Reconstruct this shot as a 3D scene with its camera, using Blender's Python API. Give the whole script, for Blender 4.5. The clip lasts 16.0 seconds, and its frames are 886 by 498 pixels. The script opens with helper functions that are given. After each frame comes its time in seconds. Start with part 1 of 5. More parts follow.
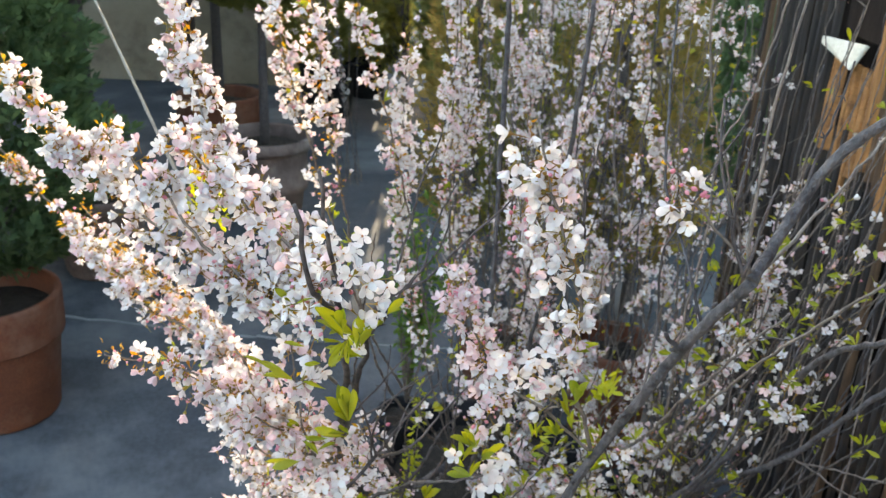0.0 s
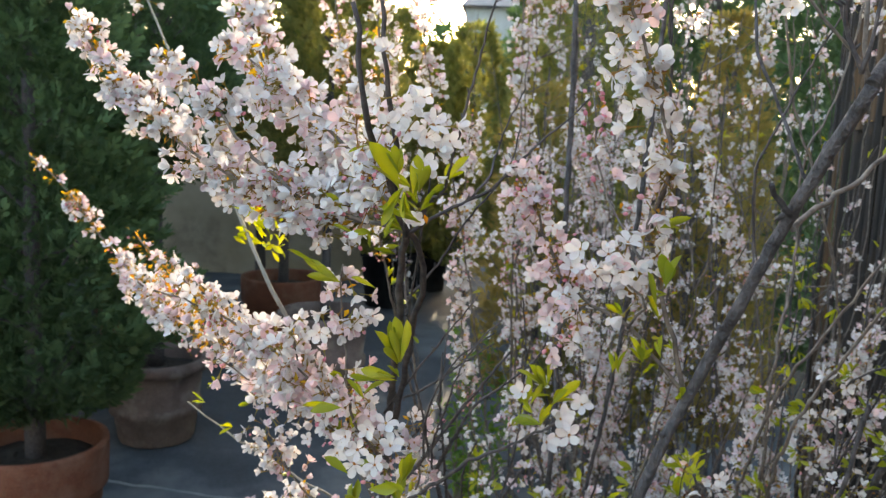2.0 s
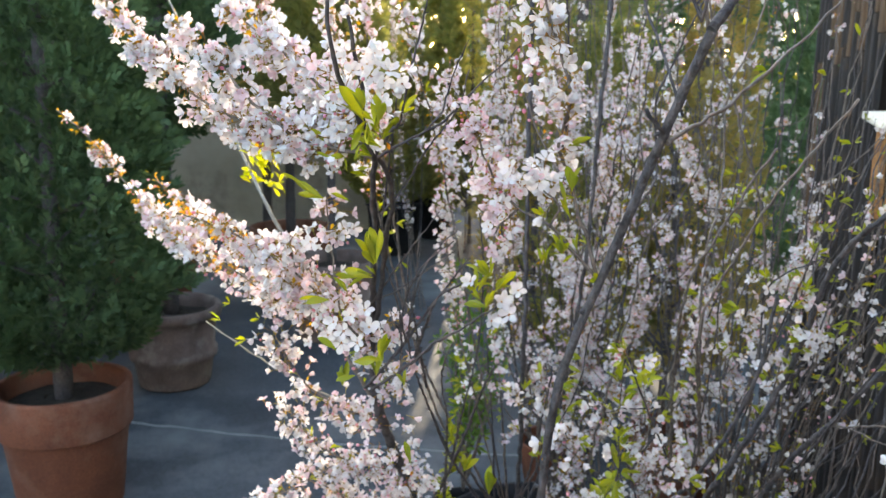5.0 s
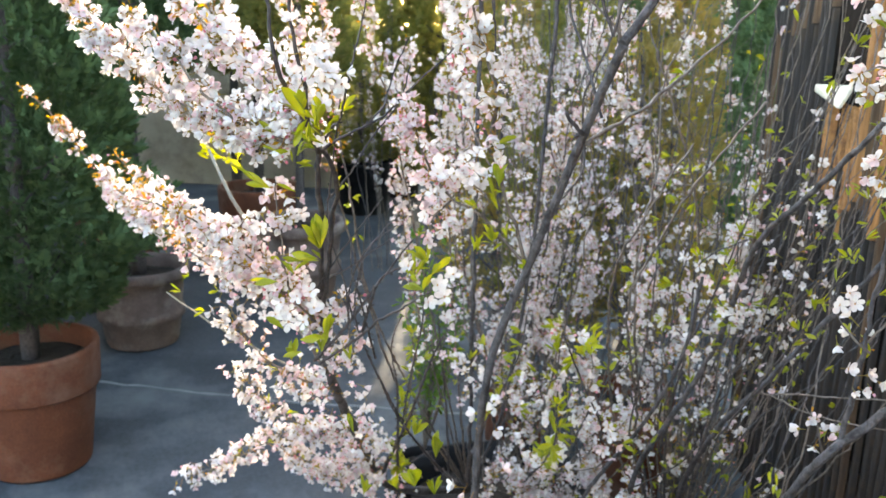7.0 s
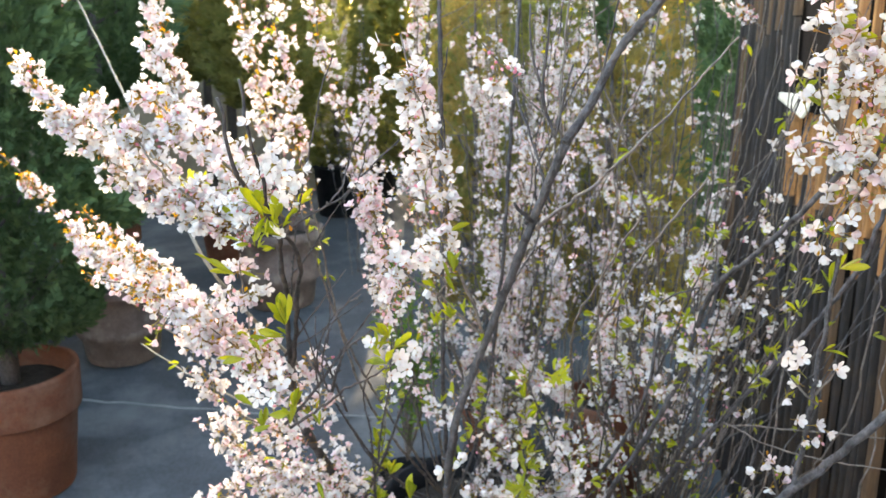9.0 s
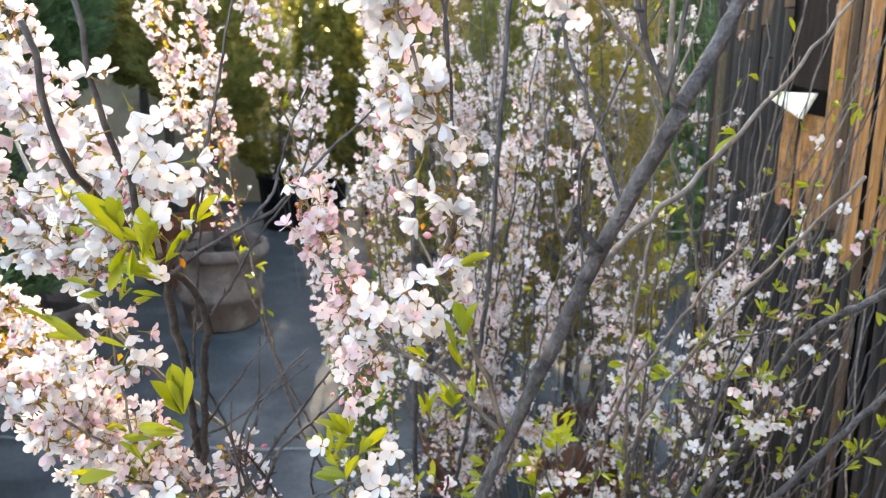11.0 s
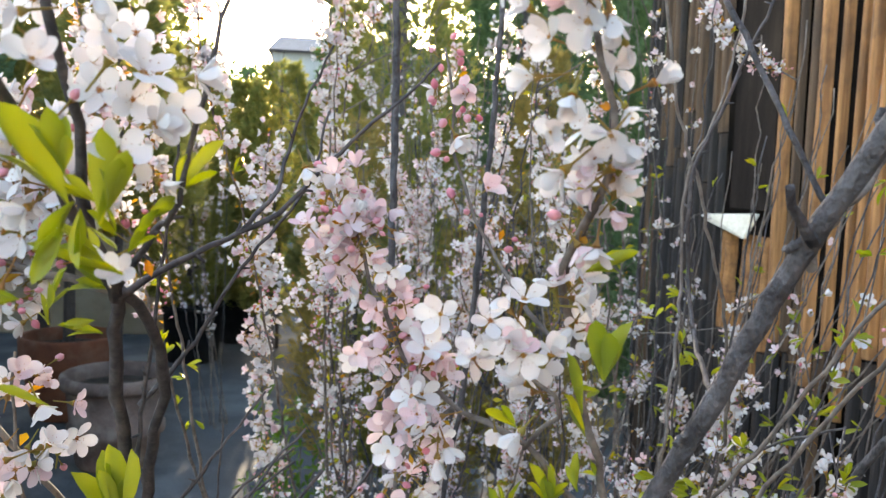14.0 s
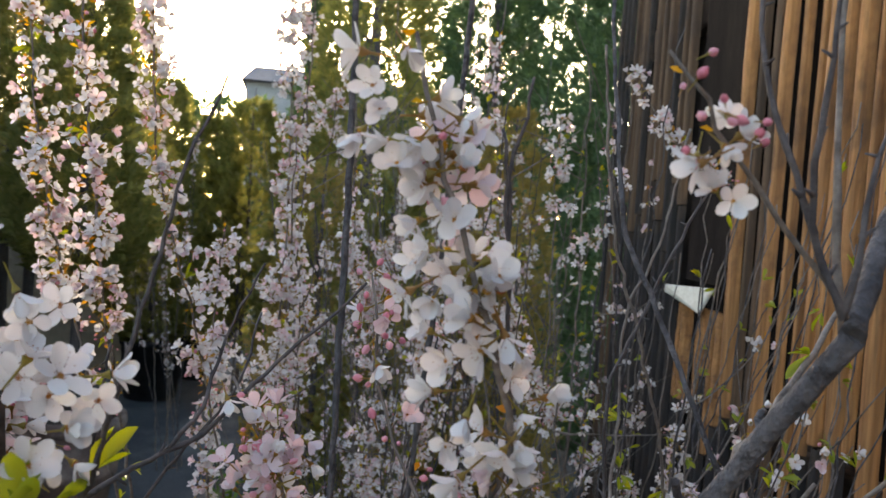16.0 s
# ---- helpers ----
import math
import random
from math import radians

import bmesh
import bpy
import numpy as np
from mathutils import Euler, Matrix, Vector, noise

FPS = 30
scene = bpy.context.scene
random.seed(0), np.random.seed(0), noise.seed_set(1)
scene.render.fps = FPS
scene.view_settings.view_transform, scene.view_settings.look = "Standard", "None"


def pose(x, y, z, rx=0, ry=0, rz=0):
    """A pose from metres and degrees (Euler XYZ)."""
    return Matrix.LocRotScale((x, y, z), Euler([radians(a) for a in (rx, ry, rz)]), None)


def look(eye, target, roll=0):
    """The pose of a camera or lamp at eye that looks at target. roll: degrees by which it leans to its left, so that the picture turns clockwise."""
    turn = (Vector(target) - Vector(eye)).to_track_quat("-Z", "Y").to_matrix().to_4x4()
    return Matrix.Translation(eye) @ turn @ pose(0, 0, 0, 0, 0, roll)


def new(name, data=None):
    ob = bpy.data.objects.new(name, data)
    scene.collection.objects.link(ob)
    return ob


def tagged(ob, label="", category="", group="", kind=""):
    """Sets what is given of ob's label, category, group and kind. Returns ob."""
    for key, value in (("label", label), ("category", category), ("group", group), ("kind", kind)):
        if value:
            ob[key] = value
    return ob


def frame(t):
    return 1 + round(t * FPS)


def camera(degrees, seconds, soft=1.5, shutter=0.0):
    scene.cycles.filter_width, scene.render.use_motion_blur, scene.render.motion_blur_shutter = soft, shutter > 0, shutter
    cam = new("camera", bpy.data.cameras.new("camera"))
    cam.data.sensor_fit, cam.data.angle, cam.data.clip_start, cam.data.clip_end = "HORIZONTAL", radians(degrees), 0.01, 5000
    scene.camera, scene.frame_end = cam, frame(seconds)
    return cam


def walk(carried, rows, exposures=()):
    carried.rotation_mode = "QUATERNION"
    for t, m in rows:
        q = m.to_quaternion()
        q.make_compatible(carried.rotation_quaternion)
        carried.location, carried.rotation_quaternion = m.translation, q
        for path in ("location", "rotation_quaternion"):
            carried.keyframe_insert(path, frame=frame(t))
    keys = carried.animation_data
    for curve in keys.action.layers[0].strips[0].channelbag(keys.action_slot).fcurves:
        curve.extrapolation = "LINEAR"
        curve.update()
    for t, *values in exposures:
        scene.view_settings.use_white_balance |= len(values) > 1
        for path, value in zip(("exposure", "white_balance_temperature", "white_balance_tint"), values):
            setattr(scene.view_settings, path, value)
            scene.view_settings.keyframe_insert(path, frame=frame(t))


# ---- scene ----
# ---------------------------------------------------------------- camera
cam = camera(55.0, 16.0, soft=1.25)
cam.data.dof.use_dof, cam.data.dof.focus_distance, cam.data.dof.aperture_fstop = True, 0.45, 24.0
PATH = [
    (0, (0.013, -0.001, 1.784), (0.043, 1.845, 1.014), 2.5),
    (0.5, (0.019, 0.001, 1.709), (-0.009, 1.921, 1.149), 2.8),
    (1, (0.026, -0.01, 1.638), (-0.065, 1.935, 1.18), 2.5),
    (1.5, (0.024, -0.017, 1.598), (-0.105, 1.946, 1.237), 2.4),
    (2, (0.017, -0.001, 1.559), (-0.111, 1.974, 1.268), 2.4),
    (2.5, (0.001, 0.017, 1.531), (-0.109, 2.0, 1.299), 2.2),
    (3, (0.011, -0.007, 1.508), (-0.09, 1.98, 1.301), 2.7),
    (3.5, (0.027, -0.038, 1.497), (-0.076, 1.951, 1.311), 1.9),
    (4, (0.04, -0.08, 1.498), (-0.104, 1.899, 1.25), 0.9),
    (4.2, (0.043, -0.097, 1.509), (-0.107, 1.874, 1.204), 0.7),
    (6.3, (0.096, -0.183, 1.591), (-0.014, 1.765, 1.151), 1.0),
    (6.5, (0.095, -0.184, 1.592), (-0.007, 1.763, 1.148), 1.1),
    (7, (0.097, -0.192, 1.595), (0.022, 1.742, 1.091), 1.5),
    (7.5, (0.098, -0.202, 1.601), (0.038, 1.732, 1.097), 1.9),
    (8, (0.1, -0.207, 1.624), (0.049, 1.728, 1.117), 1.9),
    (8.5, (0.102, -0.203, 1.663), (0.059, 1.727, 1.139), 0.7),
    (9, (0.117, -0.197, 1.678), (0.085, 1.732, 1.153), 0.0),
    (9.2, (0.122, -0.181, 1.673), (0.095, 1.75, 1.154), -0.1),
    (11.3, (0.074, 0.13, 1.606), (0.179, 2.064, 1.107), 0.5),
    (11.5, (0.066, 0.146, 1.597), (0.18, 2.08, 1.097), 0.5),
    (12, (0.058, 0.18, 1.57), (0.193, 2.115, 1.08), 0.2),
    (12.5, (0.041, 0.207, 1.562), (0.193, 2.143, 1.087), -0.2),
    (13, (0.025, 0.226, 1.546), (0.209, 2.177, 1.149), -0.0),
    (13.5, (0.025, 0.239, 1.532), (0.253, 2.207, 1.258), 1.3),
    (14, (0.024, 0.238, 1.533), (0.327, 2.208, 1.363), 2.2),
    (14.5, (0.022, 0.242, 1.548), (0.35, 2.214, 1.518), 2.7),
    (14.6, (0.023, 0.241, 1.554), (0.35, 2.214, 1.535), 2.0),
    (15, (0.026, 0.235, 1.569), (0.368, 2.206, 1.557), 3.0),
    (15.5, (0.034, 0.241, 1.581), (0.392, 2.209, 1.569), 3.5),
    (16, (0.037, 0.227, 1.613), (0.41, 2.19, 1.527), 4.2),
]
EXPOSURES = [(0.0, 3.60, 7500, 9), (0.5, 3.72, 7500, 9), (1.0, 3.72, 7500, 9), (1.5, 3.55, 7400, 9), (2.0, 3.23, 7400, 9), (3.0, 3.23, 7200, 10), (4.0, 3.40, 7100, 12), (6.5, 4.00, 7400, 9), (9.0, 4.05, 7600, 10),
             (11.5, 3.99, 7600, 12), (12.0, 3.87, 7500, 12), (13.0, 3.83, 7300, 12), (14.0, 3.61, 7200, 11), (14.5, 3.00, 6900, 13), (15.0, 2.38, 6900, 13), (15.5, 2.44, 7000, 13), (16.0, 2.70, 7300, 14)]
walk(cam, [(t, look(eye, target, roll)) for t, eye, target, roll in PATH], exposures=EXPOSURES)

# ---------------------------------------------------------------- light
FLOOR = -0.08
SUN_AZ, SUN_EL = 1.5, 13.0
SUN_WAY = Vector((math.sin(radians(SUN_AZ)) * math.cos(radians(SUN_EL)), math.cos(radians(SUN_AZ)) * math.cos(radians(SUN_EL)), math.sin(radians(SUN_EL))))
world = bpy.data.worlds.new("sky")
scene.world = world
world.use_nodes = True
sky = world.node_tree.nodes.new("ShaderNodeTexSky")
sky.sky_type, sky.sun_disc = "NISHITA", False
sky.sun_elevation, sky.sun_rotation = radians(SUN_EL), radians(SUN_AZ)
sky.air_density, sky.dust_density = 1.0, 2.0
back = world.node_tree.nodes["Background"]
back.inputs["Strength"].default_value = 0.15
world.node_tree.links.new(sky.outputs["Color"], back.inputs["Color"])
sun_data = bpy.data.lights.new("sun", "SUN")
sun_data.energy, sun_data.angle, sun_data.color = 1.0, radians(0.6), (1.0, 0.86, 0.66)
sun = new("sun", sun_data)
sun.matrix_world = look(SUN_WAY * 20, (0, 0, 0))


# ---------------------------------------------------------------- materials
def nodes_of(name):
    m = bpy.data.materials.new(name)
    m.use_nodes = True
    nt = m.node_tree
    return m, nt, nt.nodes["Principled BSDF"], nt.nodes["Material Output"]


def mix_colour(nt, fac, a, b):
    n = nt.nodes.new("ShaderNodeMix")
    n.data_type = "RGBA"
    nt.links.new(fac, n.inputs["Factor"])
    for key, value in (("A", a), ("B", b)):
        sock = [s for s in n.inputs if s.name == key and s.type == "RGBA"][0]
        if isinstance(value, tuple):
            sock.default_value = (*value, 1)
        else:
            nt.links.new(value, sock)
    return [s for s in n.outputs if s.type == "RGBA"][0]


def noise_tex(nt, scale, detail=4.0, stretch=(1, 1, 1), rough=0.55):
    co = nt.nodes.new("ShaderNodeTexCoord")
    mp = nt.nodes.new("ShaderNodeMapping")
    mp.inputs["Scale"].default_value = stretch
    n = nt.nodes.new("ShaderNodeTexNoise")
    n.inputs["Scale"].default_value, n.inputs["Detail"].default_value, n.inputs["Roughness"].default_value = scale, detail, rough
    nt.links.new(co.outputs["Object"], mp.inputs["Vector"])
    nt.links.new(mp.outputs["Vector"], n.inputs["Vector"])
    return n.outputs["Fac"]


def ramp(nt, fac, lo, hi):
    n = nt.nodes.new("ShaderNodeMapRange")
    n.inputs["From Min"].default_value, n.inputs["From Max"].default_value = lo, hi
    nt.links.new(fac, n.inputs["Value"])
    return n.outputs["Result"]


def add_bump(nt, bsdf, height, strength, distance):
    b = nt.nodes.new("ShaderNodeBump")
    b.inputs["Strength"].default_value, b.inputs["Distance"].default_value = strength, distance
    nt.links.new(height, b.inputs["Height"])
    nt.links.new(b.outputs["Normal"], bsdf.inputs["Normal"])


def solid(name, dark, light, rough=0.8, scale=20, stretch=(1, 1, 1), bump=0.3, dist=0.004, fine=120, stain=None, gloss=0.3):
    """A surface with two scales of variation and fine relief."""
    m, nt, p, out = nodes_of(name)
    big = noise_tex(nt, scale, 5, stretch)
    small = noise_tex(nt, fine, 3, stretch)
    col = mix_colour(nt, ramp(nt, big, 0.3, 0.7), dark, light)
    n = nt.nodes.new("ShaderNodeMix")
    n.data_type, n.blend_type = "RGBA", "OVERLAY"
    n.inputs["Factor"].default_value = 0.45
    cols = [s for s in n.inputs if s.type == "RGBA"]
    nt.links.new(col, cols[0])
    nt.links.new(small, cols[1])
    col = [s for s in n.outputs if s.type == "RGBA"][0]
    if stain:
        col = mix_colour(nt, ramp(nt, noise_tex(nt, stain[1], 6, rough=0.65), 0.5, 0.72), col, stain[0])
    nt.links.new(col, p.inputs["Base Color"])
    p.inputs["Roughness"].default_value = rough
    p.inputs["Specular IOR Level"].default_value = gloss
    add_bump(nt, p, small, bump, dist)
    return m


def leafy(name, a, b, through_share=0.45, rough=0.5, tint=1.3, gloss=0.25):
    """Thin living tissue: reflects and lets light through; varied from piece to piece."""
    m, nt, p, out = nodes_of(name)
    geo = nt.nodes.new("ShaderNodeNewGeometry")
    info = nt.nodes.new("ShaderNodeObjectInfo")
    s = nt.nodes.new("ShaderNodeMath")
    s.operation = "ADD"
    nt.links.new(geo.outputs["Random Per Island"], s.inputs[0])
    nt.links.new(info.outputs["Random"], s.inputs[1])
    f = nt.nodes.new("ShaderNodeMath")
    f.operation = "FRACT"
    nt.links.new(s.outputs[0], f.inputs[0])
    col = mix_colour(nt, f.outputs[0], a, b)
    nt.links.new(col, p.inputs["Base Color"])
    p.inputs["Roughness"].default_value = rough
    p.inputs["Specular IOR Level"].default_value = gloss
    tr = nt.nodes.new("ShaderNodeBsdfTranslucent")
    warm = nt.nodes.new("ShaderNodeHueSaturation")
    warm.inputs["Saturation"].default_value, warm.inputs["Value"].default_value = tint, 1.0
    nt.links.new(col, warm.inputs["Color"])
    nt.links.new(warm.outputs["Color"], tr.inputs["Color"])
    mx = nt.nodes.new("ShaderNodeMixShader")
    mx.inputs["Fac"].default_value = through_share
    nt.links.new(p.outputs["BSDF"], mx.inputs[1])
    nt.links.new(tr.outputs["BSDF"], mx.inputs[2])
    nt.links.new(mx.outputs["Shader"], out.inputs["Surface"])
    return m


BARK = solid("grey_bark", (0.036, 0.033, 0.035), (0.125, 0.115, 0.118), 0.85, 90, (1, 1, 0.6), 0.9, 0.004, 420, stain=((0.030, 0.024, 0.024), 70))
# Twig bark with its tone raised in place of lens haze over the background.
TWIG = solid("twig_bark", (0.065, 0.052, 0.045), (0.20, 0.165, 0.14), 0.8, 90, bump=0.3, dist=0.001, fine=500)
DARK_TWIG = solid("dark_twig_bark", (0.030, 0.025, 0.026), (0.095, 0.080, 0.076), 0.8, 120, bump=0.4, dist=0.001, fine=600)
CANE = solid("pale_cane", (0.13, 0.115, 0.095), (0.25, 0.225, 0.19), 0.7, 40, (1, 1, 0.2), 0.2, 0.001, 300)
PETAL = leafy("white_petal", (0.655, 0.64, 0.625), (0.64, 0.58, 0.57), 0.35, 0.55, 1.05, 0.15)
PETAL_PINK = leafy("pink_petal", (0.68, 0.585, 0.595), (0.66, 0.46, 0.48), 0.35, 0.55, 1.05, 0.15)
BUD = leafy("pink_bud", (0.72, 0.38, 0.42), (0.62, 0.20, 0.26), 0.35, 0.5, 1.1, 0.2)
HEART = leafy("flower_heart", (0.42, 0.22, 0.04), (0.32, 0.11, 0.035), 0.25, 0.6, 1.1, 0.2)
CALYX = leafy("calyx", (0.26, 0.23, 0.06), (0.30, 0.16, 0.06), 0.5, 0.6, 1.1, 0.2)
# Young-leaf bronze, brightened towards the gold of sun shining through spray tips.
BRONZE = leafy("bronze_young_leaf", (0.52, 0.34, 0.05), (0.44, 0.19, 0.05), 0.62, 0.5, 1.15, 0.25)
LEAF = leafy("spring_leaf", (0.21, 0.255, 0.028), (0.36, 0.36, 0.034), 0.5, 0.4, 1.2, 0.35)
LEAF_OLIVE = leafy("olive_young_leaf", (0.24, 0.26, 0.035), (0.42, 0.36, 0.04), 0.5, 0.45, 1.15, 0.25)
LEAF_YELLOW = leafy("yellow_petal", (0.54, 0.50, 0.04), (0.42, 0.44, 0.035), 0.45, 0.5, 1.1, 0.2)
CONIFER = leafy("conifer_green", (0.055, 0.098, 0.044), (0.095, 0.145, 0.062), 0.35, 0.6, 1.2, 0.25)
# Conifer green gilded and lifted to stand in for backlight and lens haze.
CONIFER_GLOW = leafy("sun_tinted_conifer", (0.15, 0.165, 0.055), (0.25, 0.235, 0.085), 0.6, 0.6, 1.2, 0.25)
# Olive undergrowth, its gold and brightness standing in for sun and flare.
OLIVE_GLOW = leafy("olive_glow_undergrowth", (0.185, 0.155, 0.055), (0.29, 0.215, 0.075), 0.55, 0.6, 1.15, 0.2)
SHRUB_GREEN = leafy("shrub_green", (0.06, 0.13, 0.02), (0.12, 0.19, 0.03), 0.4, 0.5, 1.2, 0.3)
TERRACOTTA = solid("terracotta", (0.10, 0.035, 0.019), (0.165, 0.057, 0.029), 0.85, 7, bump=0.25, dist=0.003, fine=140, stain=((0.19, 0.105, 0.073), 5))
CLAY_GREY = solid("weathered_clay", (0.085, 0.060, 0.053), (0.17, 0.122, 0.105), 0.9, 8, bump=0.3, dist=0.003, fine=140, stain=((0.24, 0.20, 0.175), 6))
BLACK_PLASTIC = solid("black_plastic", (0.008, 0.008, 0.009), (0.018, 0.018, 0.020), 0.7, 12, bump=0.1, dist=0.001, gloss=0.12)
SOIL = solid("potting_soil", (0.012, 0.009, 0.007), (0.035, 0.026, 0.019), 0.95, 40, bump=0.9, dist=0.01, fine=150)
CONCRETE = solid("grey_floor", (0.035, 0.042, 0.050), (0.068, 0.077, 0.086), 0.76, 2.2, bump=0.3, dist=0.003, fine=70, gloss=0.25, stain=((0.125, 0.138, 0.146), 1.1))
CHALK = solid("pale_joint", (0.15, 0.165, 0.17), (0.21, 0.22, 0.22), 0.8, 8)
# Same slats in three tones: orange put in for sun, dark for shade.
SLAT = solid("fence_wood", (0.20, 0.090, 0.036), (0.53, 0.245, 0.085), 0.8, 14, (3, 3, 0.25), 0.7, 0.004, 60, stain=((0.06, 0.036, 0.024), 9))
SLAT_SHADE = solid("shade_toned_slat", (0.016, 0.014, 0.014), (0.055, 0.044, 0.039), 0.85, 9, (3, 3, 0.35), 0.6, 0.004, 60, stain=((0.085, 0.052, 0.030), 8))
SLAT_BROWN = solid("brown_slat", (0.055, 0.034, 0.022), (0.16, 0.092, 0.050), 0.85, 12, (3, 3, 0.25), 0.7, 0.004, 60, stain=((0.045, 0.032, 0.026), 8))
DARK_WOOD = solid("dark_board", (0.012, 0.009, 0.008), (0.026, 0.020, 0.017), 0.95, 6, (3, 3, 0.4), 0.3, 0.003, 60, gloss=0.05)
CREAM = solid("cream_paint", (0.54, 0.49, 0.38), (0.66, 0.61, 0.50), 0.6, 12)
PLASTER = solid("house_plaster", (0.22, 0.22, 0.23), (0.28, 0.28, 0.29), 0.9, 2)
ROOFING = solid("roof_tiles", (0.07, 0.075, 0.09), (0.11, 0.115, 0.13), 0.8, 3)
BEIGE = solid("beige_plaster", (0.28, 0.23, 0.165), (0.39, 0.33, 0.25), 0.9, 3, stain=((0.15, 0.12, 0.09), 2.5))
GLASS = solid("dark_pane", (0.03, 0.035, 0.045), (0.05, 0.06, 0.07), 0.15, 3)
FENCE_TRIM = solid("fence_rail", (0.05, 0.03, 0.02), (0.10, 0.06, 0.04), 0.8, 9, (1, 0.3, 1))


# ---------------------------------------------------------------- mesh helpers
def put_under(ob, parent, label=""):
    if parent is not None:
        ob.parent = parent
        if parent.parent is None:
            ob.matrix_parent_inverse = parent.matrix_basis.inverted()
    if label:
        ob["label"] = label
    return ob


def part(name, bm, material, parent, label=""):
    me = bpy.data.meshes.new(name)
    bm.to_mesh(me)
    bm.free()
    for m in material if isinstance(material, (list, tuple)) else (material,):
        me.materials.append(m)
    return put_under(new(name, me), parent, label)


def root(name, x, y, z, label, category, group="", kind=""):
    ob = new(name)
    ob.empty_display_size = 0.05
    ob.matrix_basis = Matrix.Translation((x, y, z))
    return tagged(ob, label, category, group, kind)


def box(bm, x0, x1, y0, y1, z0, z1, bevel=0.0):
    made = bmesh.ops.create_cube(bm, size=1.0, matrix=Matrix.LocRotScale(((x0 + x1) / 2, (y0 + y1) / 2, (z0 + z1) / 2), None, (x1 - x0, y1 - y0, z1 - z0)))
    if bevel:
        edges = {e for v in made["verts"] for e in v.link_edges}
        bmesh.ops.bevel(bm, geom=list(edges), offset=bevel, segments=1, affect="EDGES")


def turned(bm, profile, centre, sides=40, wobble=0.0):
    """A vessel turned round its axis from (radius, height) pairs."""
    rings = []
    for r, h in profile:
        rings.append([bm.verts.new((centre[0] + r * math.cos(a) * (1 + wobble * math.sin(3 * a + h * 9)), centre[1] + r * math.sin(a), centre[2] + h)) for a in (2 * math.pi * i / sides for i in range(sides))])
    for lo, hi in zip(rings, rings[1:]):
        for i in range(sides):
            f = bm.faces.new((lo[i], lo[(i + 1) % sides], hi[(i + 1) % sides], hi[i]))
            f.smooth = True
    return rings


def curve_points(pts, step):
    """Catmull-Rom through the points, about one sample per step metres."""
    p = [Vector(q) for q in pts]
    p = [p[0] * 2 - p[1]] + p + [p[-1] * 2 - p[-2]]
    out = []
    for a, b, c, d in zip(p, p[1:], p[2:], p[3:]):
        n = max(2, int((c - b).length / step))
        for i in range(n):
            t = i / n
            out.append(0.5 * ((2 * b) + (c - a) * t + (2 * a - 5 * b + 4 * c - d) * t * t + (3 * b - a - 3 * c + d) * t ** 3))
    out.append(p[-2].copy())
    return out


def tube(bm, pts, r0, r1, sides=6, knots=0.0, rng=random):
    """A tapering stem along the points, with swollen nodes where knots > 0."""
    rings, side = [], Vector((1, 0, 0))
    n = len(pts)
    for i, q in enumerate(pts):
        way = (pts[min(i + 1, n - 1)] - pts[max(i - 1, 0)]).normalized()
        side = (side - way * side.dot(way)).normalized()
        up = way.cross(side)
        r = r0 + (r1 - r0) * i / (n - 1)
        r *= 1 + knots * (rng.random() - 0.35)
        rings.append([bm.verts.new(q + (side * math.cos(a) + up * math.sin(a)) * r) for a in (2 * math.pi * k / sides for k in range(sides))])
    for lo, hi in zip(rings, rings[1:]):
        for k in range(sides):
            bm.faces.new((lo[k], lo[(k + 1) % sides], hi[(k + 1) % sides], hi[k])).smooth = True
    bm.faces.new(list(reversed(rings[0])))
    bm.faces.new(rings[-1])


class Shape:
    """A small mesh kept as arrays, so that many can be joined or shared."""

    def __init__(self):
        self.v, self.f, self.m = [], [], []

    def add(self, verts, faces, slot):
        k = len(self.v)
        self.v += [tuple(v) for v in verts]
        self.f += [tuple(i + k for i in f) for f in faces]
        self.m += [slot] * len(faces)

    def arrays(self):
        self.va = np.array(self.v, dtype=np.float64)
        self.loops = np.concatenate([np.array(f) for f in self.f])
        self.totals = np.array([len(f) for f in self.f])
        self.slots = np.array(self.m)
        return self


def mesh_of(name, pieces, materials):
    """One mesh from (shape, matrix) pairs."""
    vs, ls, ts, ss, k = [], [], [], [], 0
    for shape, m in pieces:
        a = np.array(m)
        vs.append(shape.va @ a[:3, :3].T + a[:3, 3])
        ls.append(shape.loops + k)
        ts.append(shape.totals)
        ss.append(shape.slots)
        k += len(shape.va)
    v, l, t, s = np.concatenate(vs), np.concatenate(ls), np.concatenate(ts), np.concatenate(ss)
    me = bpy.data.meshes.new(name)
    me.vertices.add(len(v))
    me.vertices.foreach_set("co", v.astype(np.float32).ravel())
    me.loops.add(len(l))
    me.loops.foreach_set("vertex_index", l.astype(np.int32))
    me.polygons.add(len(t))
    me.polygons.foreach_set("loop_start", (np.cumsum(t) - t).astype(np.int32))
    me.polygons.foreach_set("loop_total", t.astype(np.int32))
    me.polygons.foreach_set("material_index", s.astype(np.int32))
    me.polygons.foreach_set("use_smooth", np.ones(len(t), dtype=bool))
    me.update(calc_edges=True)
    for m in materials:
        me.materials.append(m)
    return me


